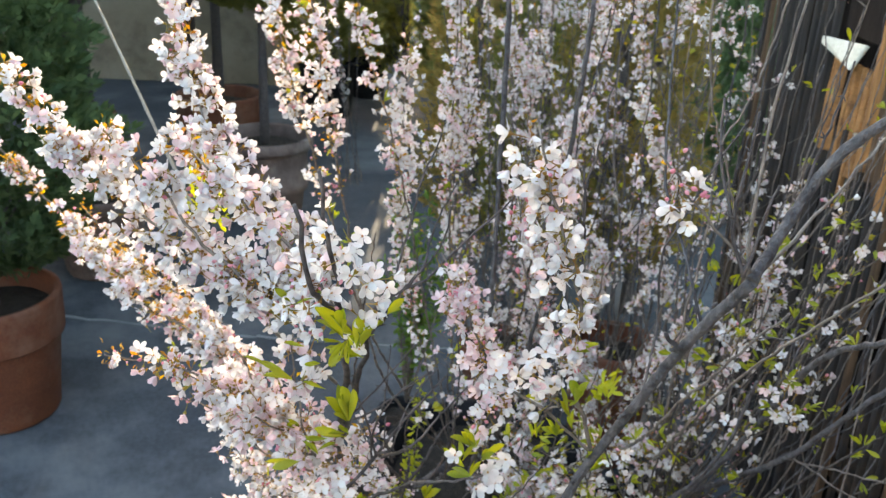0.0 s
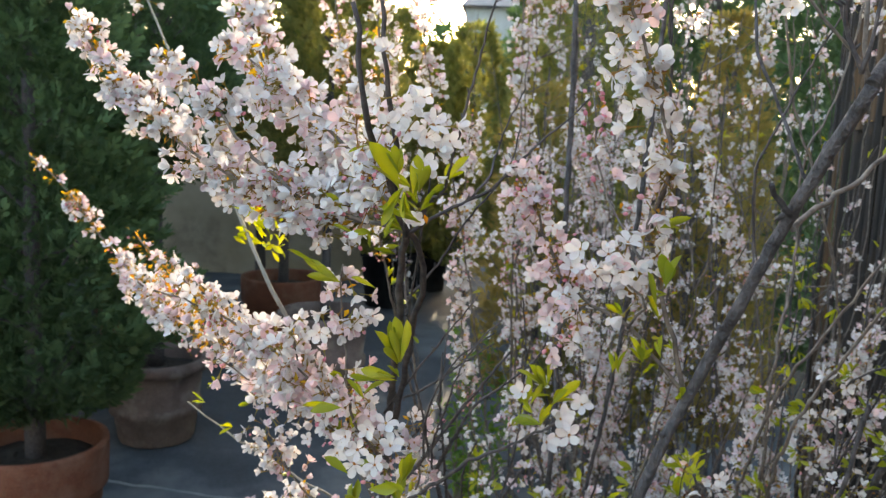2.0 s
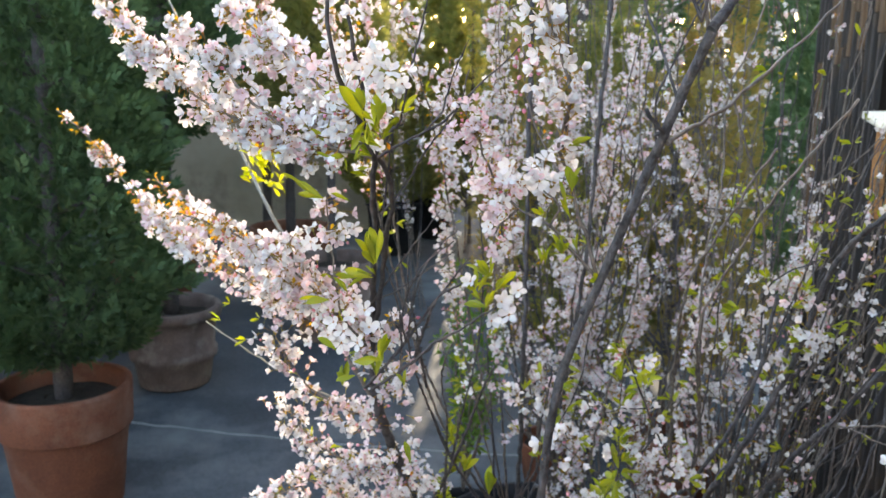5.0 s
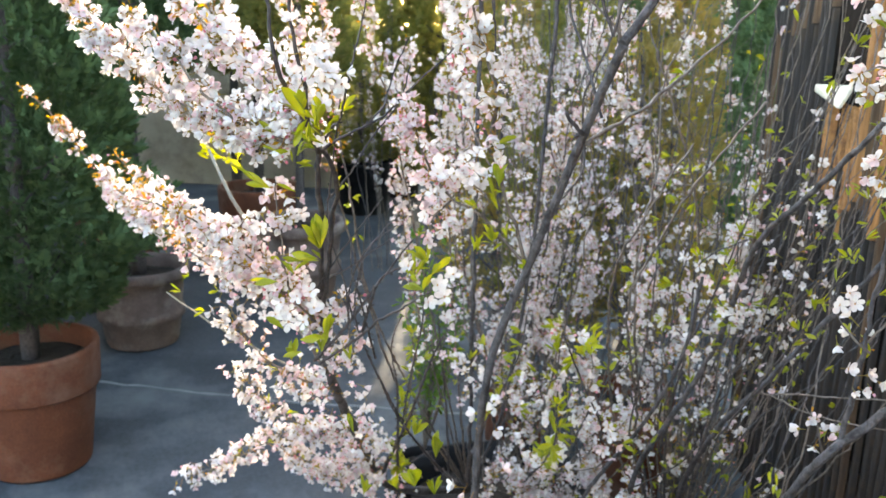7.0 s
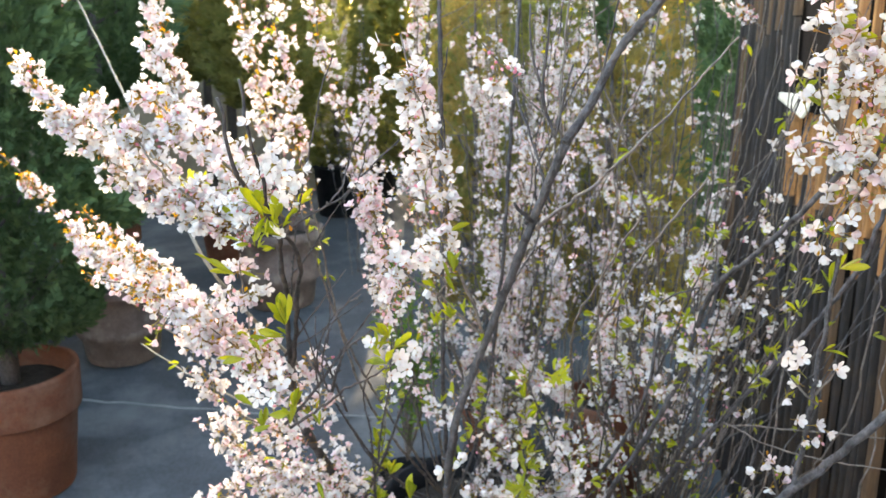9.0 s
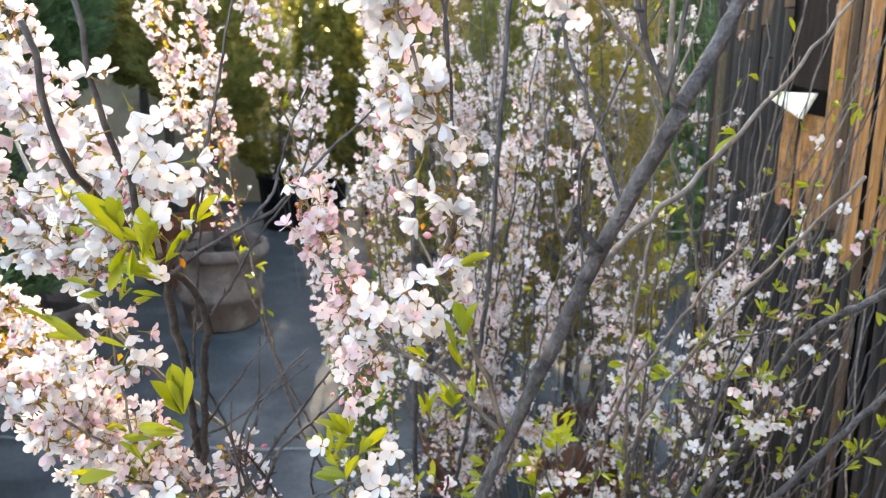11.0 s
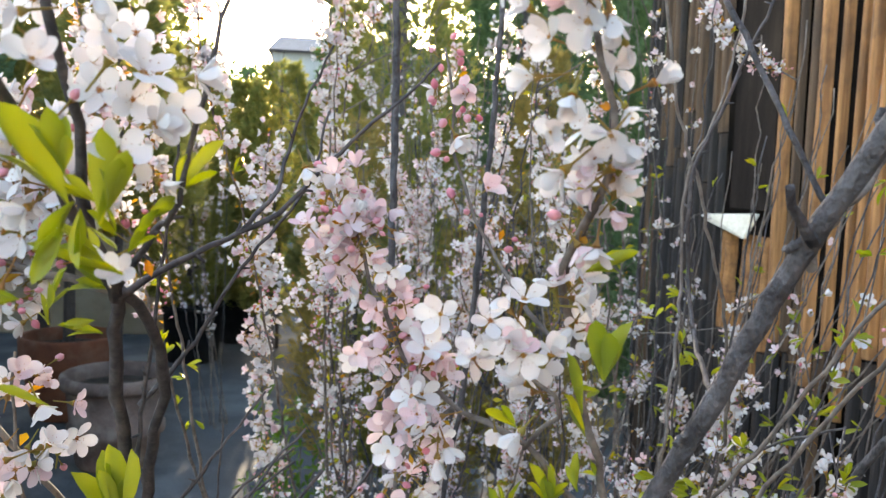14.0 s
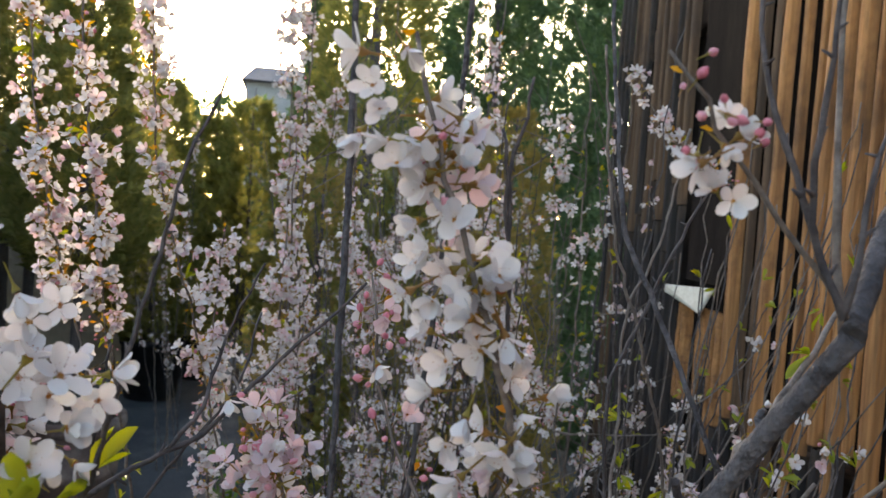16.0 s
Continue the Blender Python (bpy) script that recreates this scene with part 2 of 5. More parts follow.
# ---------------------------------------------------------------- flowers and leaves as shapes
def flower_shape(seed, lift, fine=True):
    """Five rounded, cupped petals round a yellow heart, with calyx and stalk; about 1 across the petals' reach."""
    rng = random.Random(seed)
    s = Shape()
    for k in range(5):
        turn = Matrix.Rotation(2 * math.pi * (k + rng.uniform(-0.08, 0.08)) / 5, 3, "Z") @ Matrix.Rotation(-(lift + rng.uniform(-0.2, 0.2)), 3, "Y") @ Matrix.Rotation(rng.uniform(-0.3, 0.3), 3, "X")
        w, cup, curl = rng.uniform(0.27, 0.34), rng.uniform(0.06, 0.16), rng.uniform(-0.12, 0.30)
        if fine:
            pts = [(0.06, 0, 0)]
            for r, ww, dip in ((0.22, 0.38, 0.0), (0.44, 0.84, 0.0), (0.66, 1.0, 0.0), (0.86, 0.80, 0.0), (0.98, 0.36, 0.0)):
                z, edge = curl * r * r, cup * ww * (1.15 - 0.5 * r)
                pts += [(r, -w * ww, z + edge + rng.uniform(-0.02, 0.02)), (r + 0.02 - dip, 0, z), (r, w * ww, z + edge + rng.uniform(-0.02, 0.02))]
            s.add([turn @ Vector(p) for p in pts], [(0, 2, 1), (0, 3, 2)] + [(k + o, k + o + 1, k + o + 4, k + o + 3) for k in (1, 4, 7, 10) for o in (0, 1)], 0)
        else:
            pts = [(0.06, 0, 0), (0.55, -w, cup), (0.6, 0, 0.02 + 0.3 * curl), (0.55, w, cup), (0.98, -0.5 * w, curl + 0.04), (0.98, 0.5 * w, curl + 0.04)]
            s.add([turn @ Vector(p) for p in pts], [(0, 2, 1), (0, 3, 2), (1, 2, 4), (2, 5, 4), (2, 3, 5)], 0)
    ring = [(0.17 * math.cos(a), 0.17 * math.sin(a), 0.04) for a in (2 * math.pi * i / 5 for i in range(5))]
    s.add(ring + [(0, 0, 0.09)], [(i, (i + 1) % 5, 5) for i in range(5)], 1)
    if fine:
        for i in range(9):
            a, tilt = 2 * math.pi * i / 9, rng.uniform(0.14, 0.34)
            tip = Vector((tilt * math.cos(a), tilt * math.sin(a), rng.uniform(0.22, 0.38)))
            o = Vector((-math.sin(a), math.cos(a), 0)) * 0.014
            foot = Vector((0.05 * math.cos(a), 0.05 * math.sin(a), 0.04))
            s.add([foot - o, foot + o, tip], [(0, 1, 2)], 0)
            s.add([tip - o * 2.2, tip + o * 2.2, tip + Vector((0, 0, 0.06))], [(0, 1, 2)], 1)
    n = 5 if fine else 3
    cup = [(0.19 * math.cos(a), 0.19 * math.sin(a), -0.015) for a in (2 * math.pi * i / n for i in range(n))]
    base = [(0.05 * math.cos(a), 0.05 * math.sin(a), -0.3) for a in (2 * math.pi * i / n for i in range(n))]
    end = [(0.034 * math.cos(a) - 0.05, 0.034 * math.sin(a), -1.15) for a in (2 * math.pi * i / n for i in range(n))]
    s.add(cup + base + end, [(i, i + n, (i + 1) % n + n, (i + 1) % n) for i in range(n)] + [(i + n, i + 2 * n, (i + 1) % n + 2 * n, (i + 1) % n + n) for i in range(n)], 2)
    return s.arrays()


def bud_shape(fine=True):
    s = Shape()
    n = 6 if fine else 4
    rows = ((0.10, -0.12), (0.27, 0.12), (0.25, 0.36), (0.1, 0.56)) if fine else ((0.1, -0.1), (0.27, 0.2), (0.1, 0.52))
    v = [(r * math.cos(2 * math.pi * i / n), r * math.sin(2 * math.pi * i / n), z) for r, z in rows for i in range(n)]
    s.add(v + [(0, 0, rows[-1][1] + 0.07)], [(k * n + i, k * n + (i + 1) % n, (k + 1) * n + (i + 1) % n, (k + 1) * n + i) for k in range(len(rows) - 1) for i in range(n)] + [((len(rows) - 1) * n + i, (len(rows) - 1) * n + (i + 1) % n, len(v)) for i in range(n)], 0)
    cup = [(0.2 * math.cos(a), 0.2 * math.sin(a), 0.04) for a in (2 * math.pi * i / 4 for i in range(4))]
    end = [(0.03 * math.cos(a), 0.03 * math.sin(a), -1.0) for a in (2 * math.pi * i / 4 for i in range(4))]
    base = [(0.07 * math.cos(a), 0.07 * math.sin(a), -0.2) for a in (2 * math.pi * i / 4 for i in range(4))]
    s.add(cup + base + end, [(i, i + 4, (i + 1) % 4 + 4, (i + 1) % 4) for i in range(4)] + [(i + 4, i + 8, (i + 1) % 4 + 8, (i + 1) % 4 + 4) for i in range(4)], 1)
    return s.arrays()


def leaf_shape(seed, width=0.24, fold=0.10, bend=0.25, fine=True):
    """A leaf along +x with a folded midrib and a drooping tip, 1 long."""
    rng = random.Random(seed)
    s = Shape()
    rows = ((0.0, 0.06), (0.2, 0.42), (0.45, 0.86), (0.68, 1.0), (0.87, 0.66)) if fine else ((0.0, 0.06), (0.6, 1.0))
    v = []
    for r, w in rows:
        z = -bend * r * r + 0.02 * rng.uniform(-1, 1)
        v += [(r, -width * w, z + fold * w), (r, 0, z), (r, width * w, z + fold * w)]
    v.append((1.0, 0, -bend))
    f = []
    for k in range(len(rows) - 1):
        a = 3 * k
        f += [(a, a + 1, a + 4, a + 3), (a + 1, a + 2, a + 5, a + 4)]
    a = 3 * (len(rows) - 1)
    f += [(a, a + 1, a + 3), (a + 1, a + 2, a + 3)]
    s.add(v, f, 0)
    return s.arrays()


def frond_shape(seed, leaflets=6):
    """A flat, fan-like scaly conifer spray along +x, 1 long."""
    rng = random.Random(seed)
    s = Shape()
    for i in range(leaflets):
        u = i / (leaflets - 1)
        a = (-1) ** i * (0.95 - 0.75 * u) * rng.uniform(0.7, 1.15)
        foot = Vector((0.55 * u, 0, 0))
        long = (0.55 - 0.15 * u) * rng.uniform(0.8, 1.2)
        way = Vector((math.cos(a), math.sin(a), rng.uniform(-0.25, 0.15)))
        o = Vector((-way.y, way.x, 0)) * 0.085
        s.add([foot, foot + way * long * 0.5 - o, foot + way * long, foot + way * long * 0.5 + o], [(0, 1, 2), (0, 2, 3)], 0)
    return s.arrays()


OPEN = [flower_shape(i, (0.22, 0.5, 0.85, 0.36, 1.05, 0.66)[i]) for i in range(6)]
OPEN_FAR = [flower_shape(20 + i, (0.3, 0.6, 0.95, 0.45)[i], False) for i in range(4)]
BUDS, BUDS_FAR = bud_shape(), bud_shape(False)
LEAVES = [leaf_shape(i, 0.125 + 0.018 * i, 0.13 - 0.015 * i, -0.12 + 0.1 * i) for i in range(4)]
LEAVES_FAR = [leaf_shape(9 + i, 0.23, 0.1, 0.1 + 0.1 * i, False) for i in range(2)]
FRONDS = [frond_shape(i) for i in range(5)]
FLOWER_MESH = [mesh_of("flower", [(s, Matrix.Identity(4))], (PETAL, HEART, CALYX)) for s in OPEN]
FLOWER_MESH_PINK = [mesh_of("flower", [(s, Matrix.Identity(4))], (PETAL_PINK, HEART, CALYX)) for s in OPEN]
BUD_MESH = mesh_of("bud", [(BUDS, Matrix.Identity(4))], (BUD, CALYX))
LEAF_MESH = [mesh_of("leaf", [(s, Matrix.Identity(4))], (LEAF,)) for s in LEAVES]


def facing(place, way, size, spin):
    """A pose whose z axis looks along way."""
    turn = Vector(way).to_track_quat("Z", "Y").to_matrix().to_4x4()
    return Matrix.Translation(place) @ turn @ Matrix.Rotation(spin, 4, "Z") @ Matrix.Scale(size, 4)


def along(place, way, size, spin):
    """A pose whose x axis points along way and whose z axis keeps up."""
    turn = Vector(way).to_track_quat("X", "Z").to_matrix().to_4x4()
    return Matrix.Translation(place) @ turn @ Matrix.Rotation(spin, 4, "X") @ Matrix.Scale(size, 4)


def rand_way(rng):
    while True:
        v = Vector((rng.uniform(-1, 1), rng.uniform(-1, 1), rng.uniform(-1, 1)))
        if 0.05 < v.length < 1:
            return v.normalized()


class Shrub:
    """A flowering shrub: stems are parts; its nearest flowers and leaves are objects on the stems, the rest is joined."""

    def __init__(self, x, y, z, label, seed, group=""):
        self.root = root("flowering_shrub", x, y, z, label, "shrub", group)
        self.rng = random.Random(seed)
        self.bloom, self.leaf, self.bract = [], [], []
        self.bract_size, self.bract_count, self.leaf_material = 1.0, 3, LEAF

    def stem(self, pts, r0, r1, name="branch", material=None, step=0.012, sides=7, wander=0.0015, knots=0.22, label=""):
        rng = self.rng
        r0, r1 = r0 * 0.68, r1 * 0.72
        samples = [p + rand_way(rng) * wander for p in curve_points(pts, step)]
        bm = bmesh.new()
        tube(bm, samples, r0, r1, sides, knots, rng)
        ob = part(name, bm, material or TWIG, self.root, label)
        return ob, samples

    def knotty(self, pts, r0, r1, material=None, every=0.013, name="twig"):
        """A bare twig with small buds standing off its nodes."""
        rng = self.rng
        samples = [p + rand_way(rng) * 0.0006 for p in curve_points(pts, 0.006)]
        bm = bmesh.new()
        tube(bm, samples, r0, r1, 7, 0.2, rng)
        step = max(1, int(every / 0.006))
        for i in range(step, len(samples) - 1, step):
            k = min(i + rng.randint(-1, 1), len(samples) - 2)
            way = (samples[k + 1] - samples[k]).normalized()
            d = (way * 0.7 + rand_way(rng)).normalized()
            r = r0 + (r1 - r0) * k / len(samples)
            tube(bm, [samples[k], samples[k] + d * r * 2.2, samples[k] + d * (r * 2.6 + 0.0018)], r * 0.95, r * 0.35, 5)
        return part(name, bm, material or DARK_TWIG, self.root), samples

    def flowers(self, on, samples, a, b, nodes_per_m, many=(2, 5), reach=(0.012, 0.028), size=0.0098, pink=0.2, buds=0.1, droop=0.0, far=False, tip_buds=0.12, gold=0):
        """Clusters of flowers at nodes along the stretch a..b of a stem."""
        rng = self.rng
        seg = samples[int(a * (len(samples) - 1)):int(b * (len(samples) - 1)) + 1]
        if len(seg) < 2:
            return
        length = sum((q - p).length for p, q in zip(seg, seg[1:]))
        for i in range(int(length * nodes_per_m)):
            u = rng.random()
            k = min(int(u * (len(seg) - 1)), len(seg) - 2)
            node = seg[k].lerp(seg[k + 1], rng.random())
            way = (seg[k + 1] - seg[k]).normalized()
            bias = rand_way(rng)
            for _ in range(rng.randint(0, 1) if far else rng.randint(0, self.bract_count) + gold):
                d = (way * 0.5 + rand_way(rng)).normalized()
                self.bract.append((LEAVES_FAR[rng.randrange(2)], along(node + d * rng.uniform(0.001, 0.007 + 0.001 * gold), d, size * self.bract_size * rng.uniform(0.7, 1.4), rng.uniform(-1.5, 1.5))))
            for _ in range(rng.randint(*many)):
                d = bias * 0.6 + rand_way(rng)
                d = d - way * d.dot(way) * 0.6 + Vector((0, 0, -droop))
                d = d.normalized() if d.length > 0.05 else bias
                place = node + d * rng.uniform(*reach)
                near_tip = u < tip_buds
                is_bud = rng.random() < (0.75 if near_tip else buds)
                face = (d + rand_way(rng) * 0.95).normalized()
                sc = size * rng.uniform(0.8, 1.15) * (0.8 if near_tip else 1.0) * (rng.uniform(0.55, 0.85) if is_bud else 1.0)
                self.bloom.append((on, "bud" if is_bud else ("pink" if rng.random() < pink else "white"), rng.randrange(6), facing(place, face, sc, rng.uniform(0, 6.28)), far))

    def cluster(self, on, places, size):
        """Single wide-open flowers on long stalks, looking outwards."""
        for place in places:
            face = (Vector((0, -1, 0.45)) + rand_way(self.rng) * 0.6).normalized()
            self.bloom.append((on, "white", self.rng.choice((0, 1, 3)), facing(Vector(place), face, size * self.rng.uniform(0.9, 1.1), self.rng.uniform(0, 6.28)), False))

    def posy(self, on, heads, stem, size, pink=0.2):
        """Single flowers set round a stem, each turned away from it."""
        for place in heads:
            p = Vector(place)
            near_q = min(stem, key=lambda q: (q - p).length)
            face = ((p - near_q).normalized() + Vector((0, -0.25, 0.15)) + rand_way(self.rng) * 0.8).normalized()
            self.bloom.append((on, "pink" if self.rng.random() < pink else "white", self.rng.randrange(6), facing(p, face, size * self.rng.uniform(0.85, 1.1), self.rng.uniform(0, 6.28)), False))

    def blade(self, on, pairs):
        """Single leaves from base to tip."""
        for base, tip in pairs:
            d = Vector(tip) - Vector(base)
            self.leaf.append((on, self.rng.randrange(4), along(Vector(base), d, d.length * 0.94, self.rng.uniform(-1.4, 1.4)), False))
            for _ in range(self.rng.randint(0, 2)):
                e = (d.normalized() + rand_way(self.rng) * 0.38).normalized()
                self.leaf.append((on, self.rng.randrange(4), along(Vector(base), e, d.length * self.rng.uniform(0.55, 0.85), self.rng.uniform(-1.4, 1.4)), False))

    def tuft(self, on, place, way, size=0.035, count=4, open_angle=0.6, far=False):
        """A tuft of young leaves."""
        rng = self.rng
        way = Vector(way).normalized()
        for _ in range(count):
            d = (way + rand_way(rng) * open_angle).normalized()
            self.leaf.append((on, rng.randrange(4), along(Vector(place), d, size * rng.uniform(0.45, 0.9), rng.uniform(-1.2, 1.2)), far))

    def leaves(self, on, samples, a, b, per_m, size=0.022, count=(2, 4), far=False):
        rng = self.rng
        seg = samples[int(a * (len(samples) - 1)):int(b * (len(samples) - 1)) + 1]
        length = sum((q - p).length for p, q in zip(seg, seg[1:]))
        for _ in range(int(length * per_m)):
            k = rng.randrange(len(seg) - 1)
            way = ((seg[k + 1] - seg[k]).normalized() * rng.uniform(-0.8, 0.4) + rand_way(rng) + Vector((0, 0, 0.6))).normalized()
            self.tuft(on, seg[k] + way * 0.004, way, size, rng.randint(*count), 0.55, far)

    def finish(self, single=0, closest=None):
        """single: how many flowers become objects of their own, those nearest to the point closest."""
        order = sorted(self.bloom, key=lambda e: (e[3].translation - Vector(closest)).length) if single else self.bloom
        for on, kind, k, m, far in order[:single]:
            me = BUD_MESH if kind == "bud" else (FLOWER_MESH if kind == "white" else FLOWER_MESH_PINK)[k]
            ob = new("bud" if kind == "bud" else "flower", me)
            ob.parent = on
            ob.matrix_basis = m
        for kind, mats, name in (("white", (PETAL, HEART, CALYX), "white_blossom"), ("pink", (PETAL_PINK, HEART, CALYX), "pink_blossom"), ("bud", (BUD, CALYX), "bud_mass")):
            sets = {}
            for on, kd, k, m, far in order[single:]:
                if kd == kind:
                    shape = (BUDS_FAR if far else BUDS) if kd == "bud" else (OPEN_FAR[k % 4] if far else OPEN[k])
                    sets.setdefault(None if far else on, []).append((shape, m))
            for on, pieces in sets.items():
                ob = new(name, mesh_of(name, pieces, mats))
                put_under(ob, on or self.root)
                ob["kind"] = "stuff"
        if self.bract:
            put_under(new("young_leaves", mesh_of("young_leaves", self.bract, (BRONZE,))), self.root, "tiny bronze young leaves among the flowers")["kind"] = "stuff"
        order = sorted(self.leaf, key=lambda e: (e[2].translation - Vector(closest)).length) if single else self.leaf
        for on, k, m, far in order[:single]:
            ob = new("leaf", LEAF_MESH[k])
            ob.parent = on
            ob.matrix_basis = m
        pieces = [(LEAVES_FAR[k % 2] if far else LEAVES[k], m) for on, k, m, far in order[single:]]
        if pieces:
            ob = put_under(new("foliage", mesh_of("foliage", pieces, (self.leaf_material,))), self.root)
            ob["kind"] = "stuff"

# ---------------------------------------------------------------- ground, fence and distance
def grid_plane(name, x0, x1, y0, y1, z, material, n=40):
    bm = bmesh.new()
    bmesh.ops.create_grid(bm, x_segments=n, y_segments=n, size=0.5, matrix=Matrix.LocRotScale(((x0 + x1) / 2, (y0 + y1) / 2, z), None, (x1 - x0, y1 - y0, 1)))
    return part(name, bm, material, None)


tagged(grid_plane("ground", -400, 400, -300, 900, FLOOR, CONCRETE, 4), "grey concrete nursery floor in shade", "floor", kind="structure")
bm = bmesh.new()
rng = random.Random(5)
for k, (ax, ay, bx, by) in enumerate(((-1.75, 3.50, -0.75, 3.36), (-0.75, 3.36, 0.4, 3.30))):
    n = 14
    prev = None
    for i in range(n + 1):
        u = i / n
        x, y = ax + (bx - ax) * u, ay + (by - ay) * u + rng.uniform(-0.008, 0.008)
        w = rng.uniform(0.006, 0.012)
        cur = (bm.verts.new((x, y - w, FLOOR + 0.004)), bm.verts.new((x, y + w, FLOOR + 0.004)))
        if prev:
            bm.faces.new((prev[0], cur[0], cur[1], prev[1]))
        prev = cur
tagged(part("floor_joint", bm, CHALK, None), "pale chalky joint line across the grey floor", "joint", kind="structure")

# the fence: upright bark-edged slats on two rails, with a dark opening and its sill
FENCE_X = 1.13
fence = root("fence", FENCE_X, 1.5, FLOOR, "tall brown fence of upright half-round wooden slats", "fence")
bm = bmesh.new()
for z in (0.35, 1.1, 2.2):
    box(bm, FENCE_X + 0.035, FENCE_X + 0.085, -1.6, 3.25, z, z + 0.08, 0.006)
part("rail", bm, FENCE_TRIM, fence)
# One dark sheet added behind the slats keeps the gaps black.
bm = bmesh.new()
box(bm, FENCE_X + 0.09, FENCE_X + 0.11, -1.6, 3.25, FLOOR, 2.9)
part("backing", bm, DARK_WOOD, fence, "dark sheet closing the gaps between the slats")
OPEN_Y0, OPEN_Y1, SILL_Z = 2.15, 2.41, 1.475


def slat_mesh(seed, width, wood):
    """A half-round slat with wavy, bark-worn edges, 1 high."""
    rng = random.Random(seed)
    bm = bmesh.new()
    rows, n = [], 9
    lean = rng.uniform(-0.006, 0.006)
    for i in range(n):
        u = i / (n - 1)
        l, r = width * (0.5 + rng.uniform(-0.07, 0.05)), width * (0.5 + rng.uniform(-0.07, 0.05))
        d = 0.3 * width * (1 + rng.uniform(-0.2, 0.2))
        o = lean * u
        rows.append([bm.verts.new(p) for p in ((0.008, -l + o, u), (-d * 0.6, -l * 0.75 + o, u), (-d, o, u), (-d * 0.6, r * 0.75 + o, u), (0.008, r + o, u))])
    for lo, hi in zip(rows, rows[1:]):
        for k in range(4):
            bm.faces.new((lo[k], hi[k], hi[k + 1], lo[k + 1])).smooth = k in (1, 2)
    me = bpy.data.meshes.new("slat")
    bm.to_mesh(me)
    bm.free()
    me.materials.append(wood)
    return me


SLAT_W = (0.028, 0.035, 0.044, 0.024, 0.038, 0.052)
SLATS = [slat_mesh(i, w, SLAT) for i, w in enumerate(SLAT_W)]
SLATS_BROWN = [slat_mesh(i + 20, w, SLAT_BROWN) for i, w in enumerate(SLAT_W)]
SLATS_SHADE = [slat_mesh(i + 10, w, SLAT_SHADE) for i, w in enumerate(SLAT_W)]
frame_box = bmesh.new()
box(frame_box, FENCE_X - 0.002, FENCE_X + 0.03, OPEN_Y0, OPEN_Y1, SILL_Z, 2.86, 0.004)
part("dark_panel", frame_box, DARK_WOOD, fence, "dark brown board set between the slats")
bm = bmesh.new()
box(bm, 1.111, 1.123, 2.19, 2.44, 1.407, 1.471, 0.003)
for v in bm.verts:
    u = (v.co.y - 2.19) / 0.25
    v.co.x += (v.co.z - 1.471) * 0.5 * (1 - u) - 0.030 * u
    v.co.z += (1.453 - v.co.z) * 0.68 * u
part("label_board", bm, CREAM, fence, "blank cream-white label board")

def conifer(x, y, z0, z1, radius, count, frond, material, label, seed, pot_top, trunk_r=0.03, narrow=1.0, group="potted conifers"):
    """A clipped cone of scaly sprays round a trunk."""
    rng = random.Random(seed)
    top = root("conifer_tree", x, y, pot_top, label, "tree", group)
    bm = bmesh.new()
    pts = curve_points([(x, y, pot_top - 0.03), (x + 0.01, y, (pot_top + z1) / 2), (x, y, z1 - 0.1)], 0.12)
    tube(bm, pts, trunk_r, 0.006, 8, 0.15, rng)
    for i in range(26):
        h = z0 + (z1 - z0) * rng.random() ** 1.2
        a = rng.uniform(0, 6.28)
        r = radius * 0.7 * max(0.05, 1 - (h - z0) / (z1 - z0))
        tube(bm, [Vector((x, y, h)), Vector((x + r * 0.5 * math.cos(a), y + r * 0.5 * math.sin(a), h + 0.06)), Vector((x + r * math.cos(a), y + r * math.sin(a), h + 0.16))], 0.008, 0.003, 5)
    part("trunk", bm, DARK_TWIG, top)
    pieces = []
    lumps = [(rng.uniform(0, 6.28), rng.uniform(0.5, 6), rng.uniform(-0.16, 0.16)) for _ in range(9)]
    for i in range(count):
        u = rng.random() ** 1.25
        a = rng.uniform(0, 2 * math.pi)
        prof = min(1.0, (u + 0.04) / 0.16) ** 0.6 * (1 - u * 0.97) ** narrow
        bulge = 1 + sum(am * math.sin(f * 2.2 * u * 6 + a * round(f) + ph) for ph, f, am in lumps) * 0.45
        r = radius * prof * bulge * (0.45 + 0.55 * rng.random() ** 0.45)
        h = z0 + (z1 - z0) * u
        place = Vector((x + r * math.cos(a), y + r * math.sin(a), h))
        way = Vector((math.cos(a), math.sin(a), rng.uniform(0.2, 1.3))) + rand_way(rng) * 0.45
        pieces.append((FRONDS[rng.randrange(5)], along(place, way, frond * rng.uniform(0.7, 1.3), rng.uniform(0, 6.28))))
    ob = put_under(new("crown", mesh_of("crown", pieces, (material,))), top)
    return top


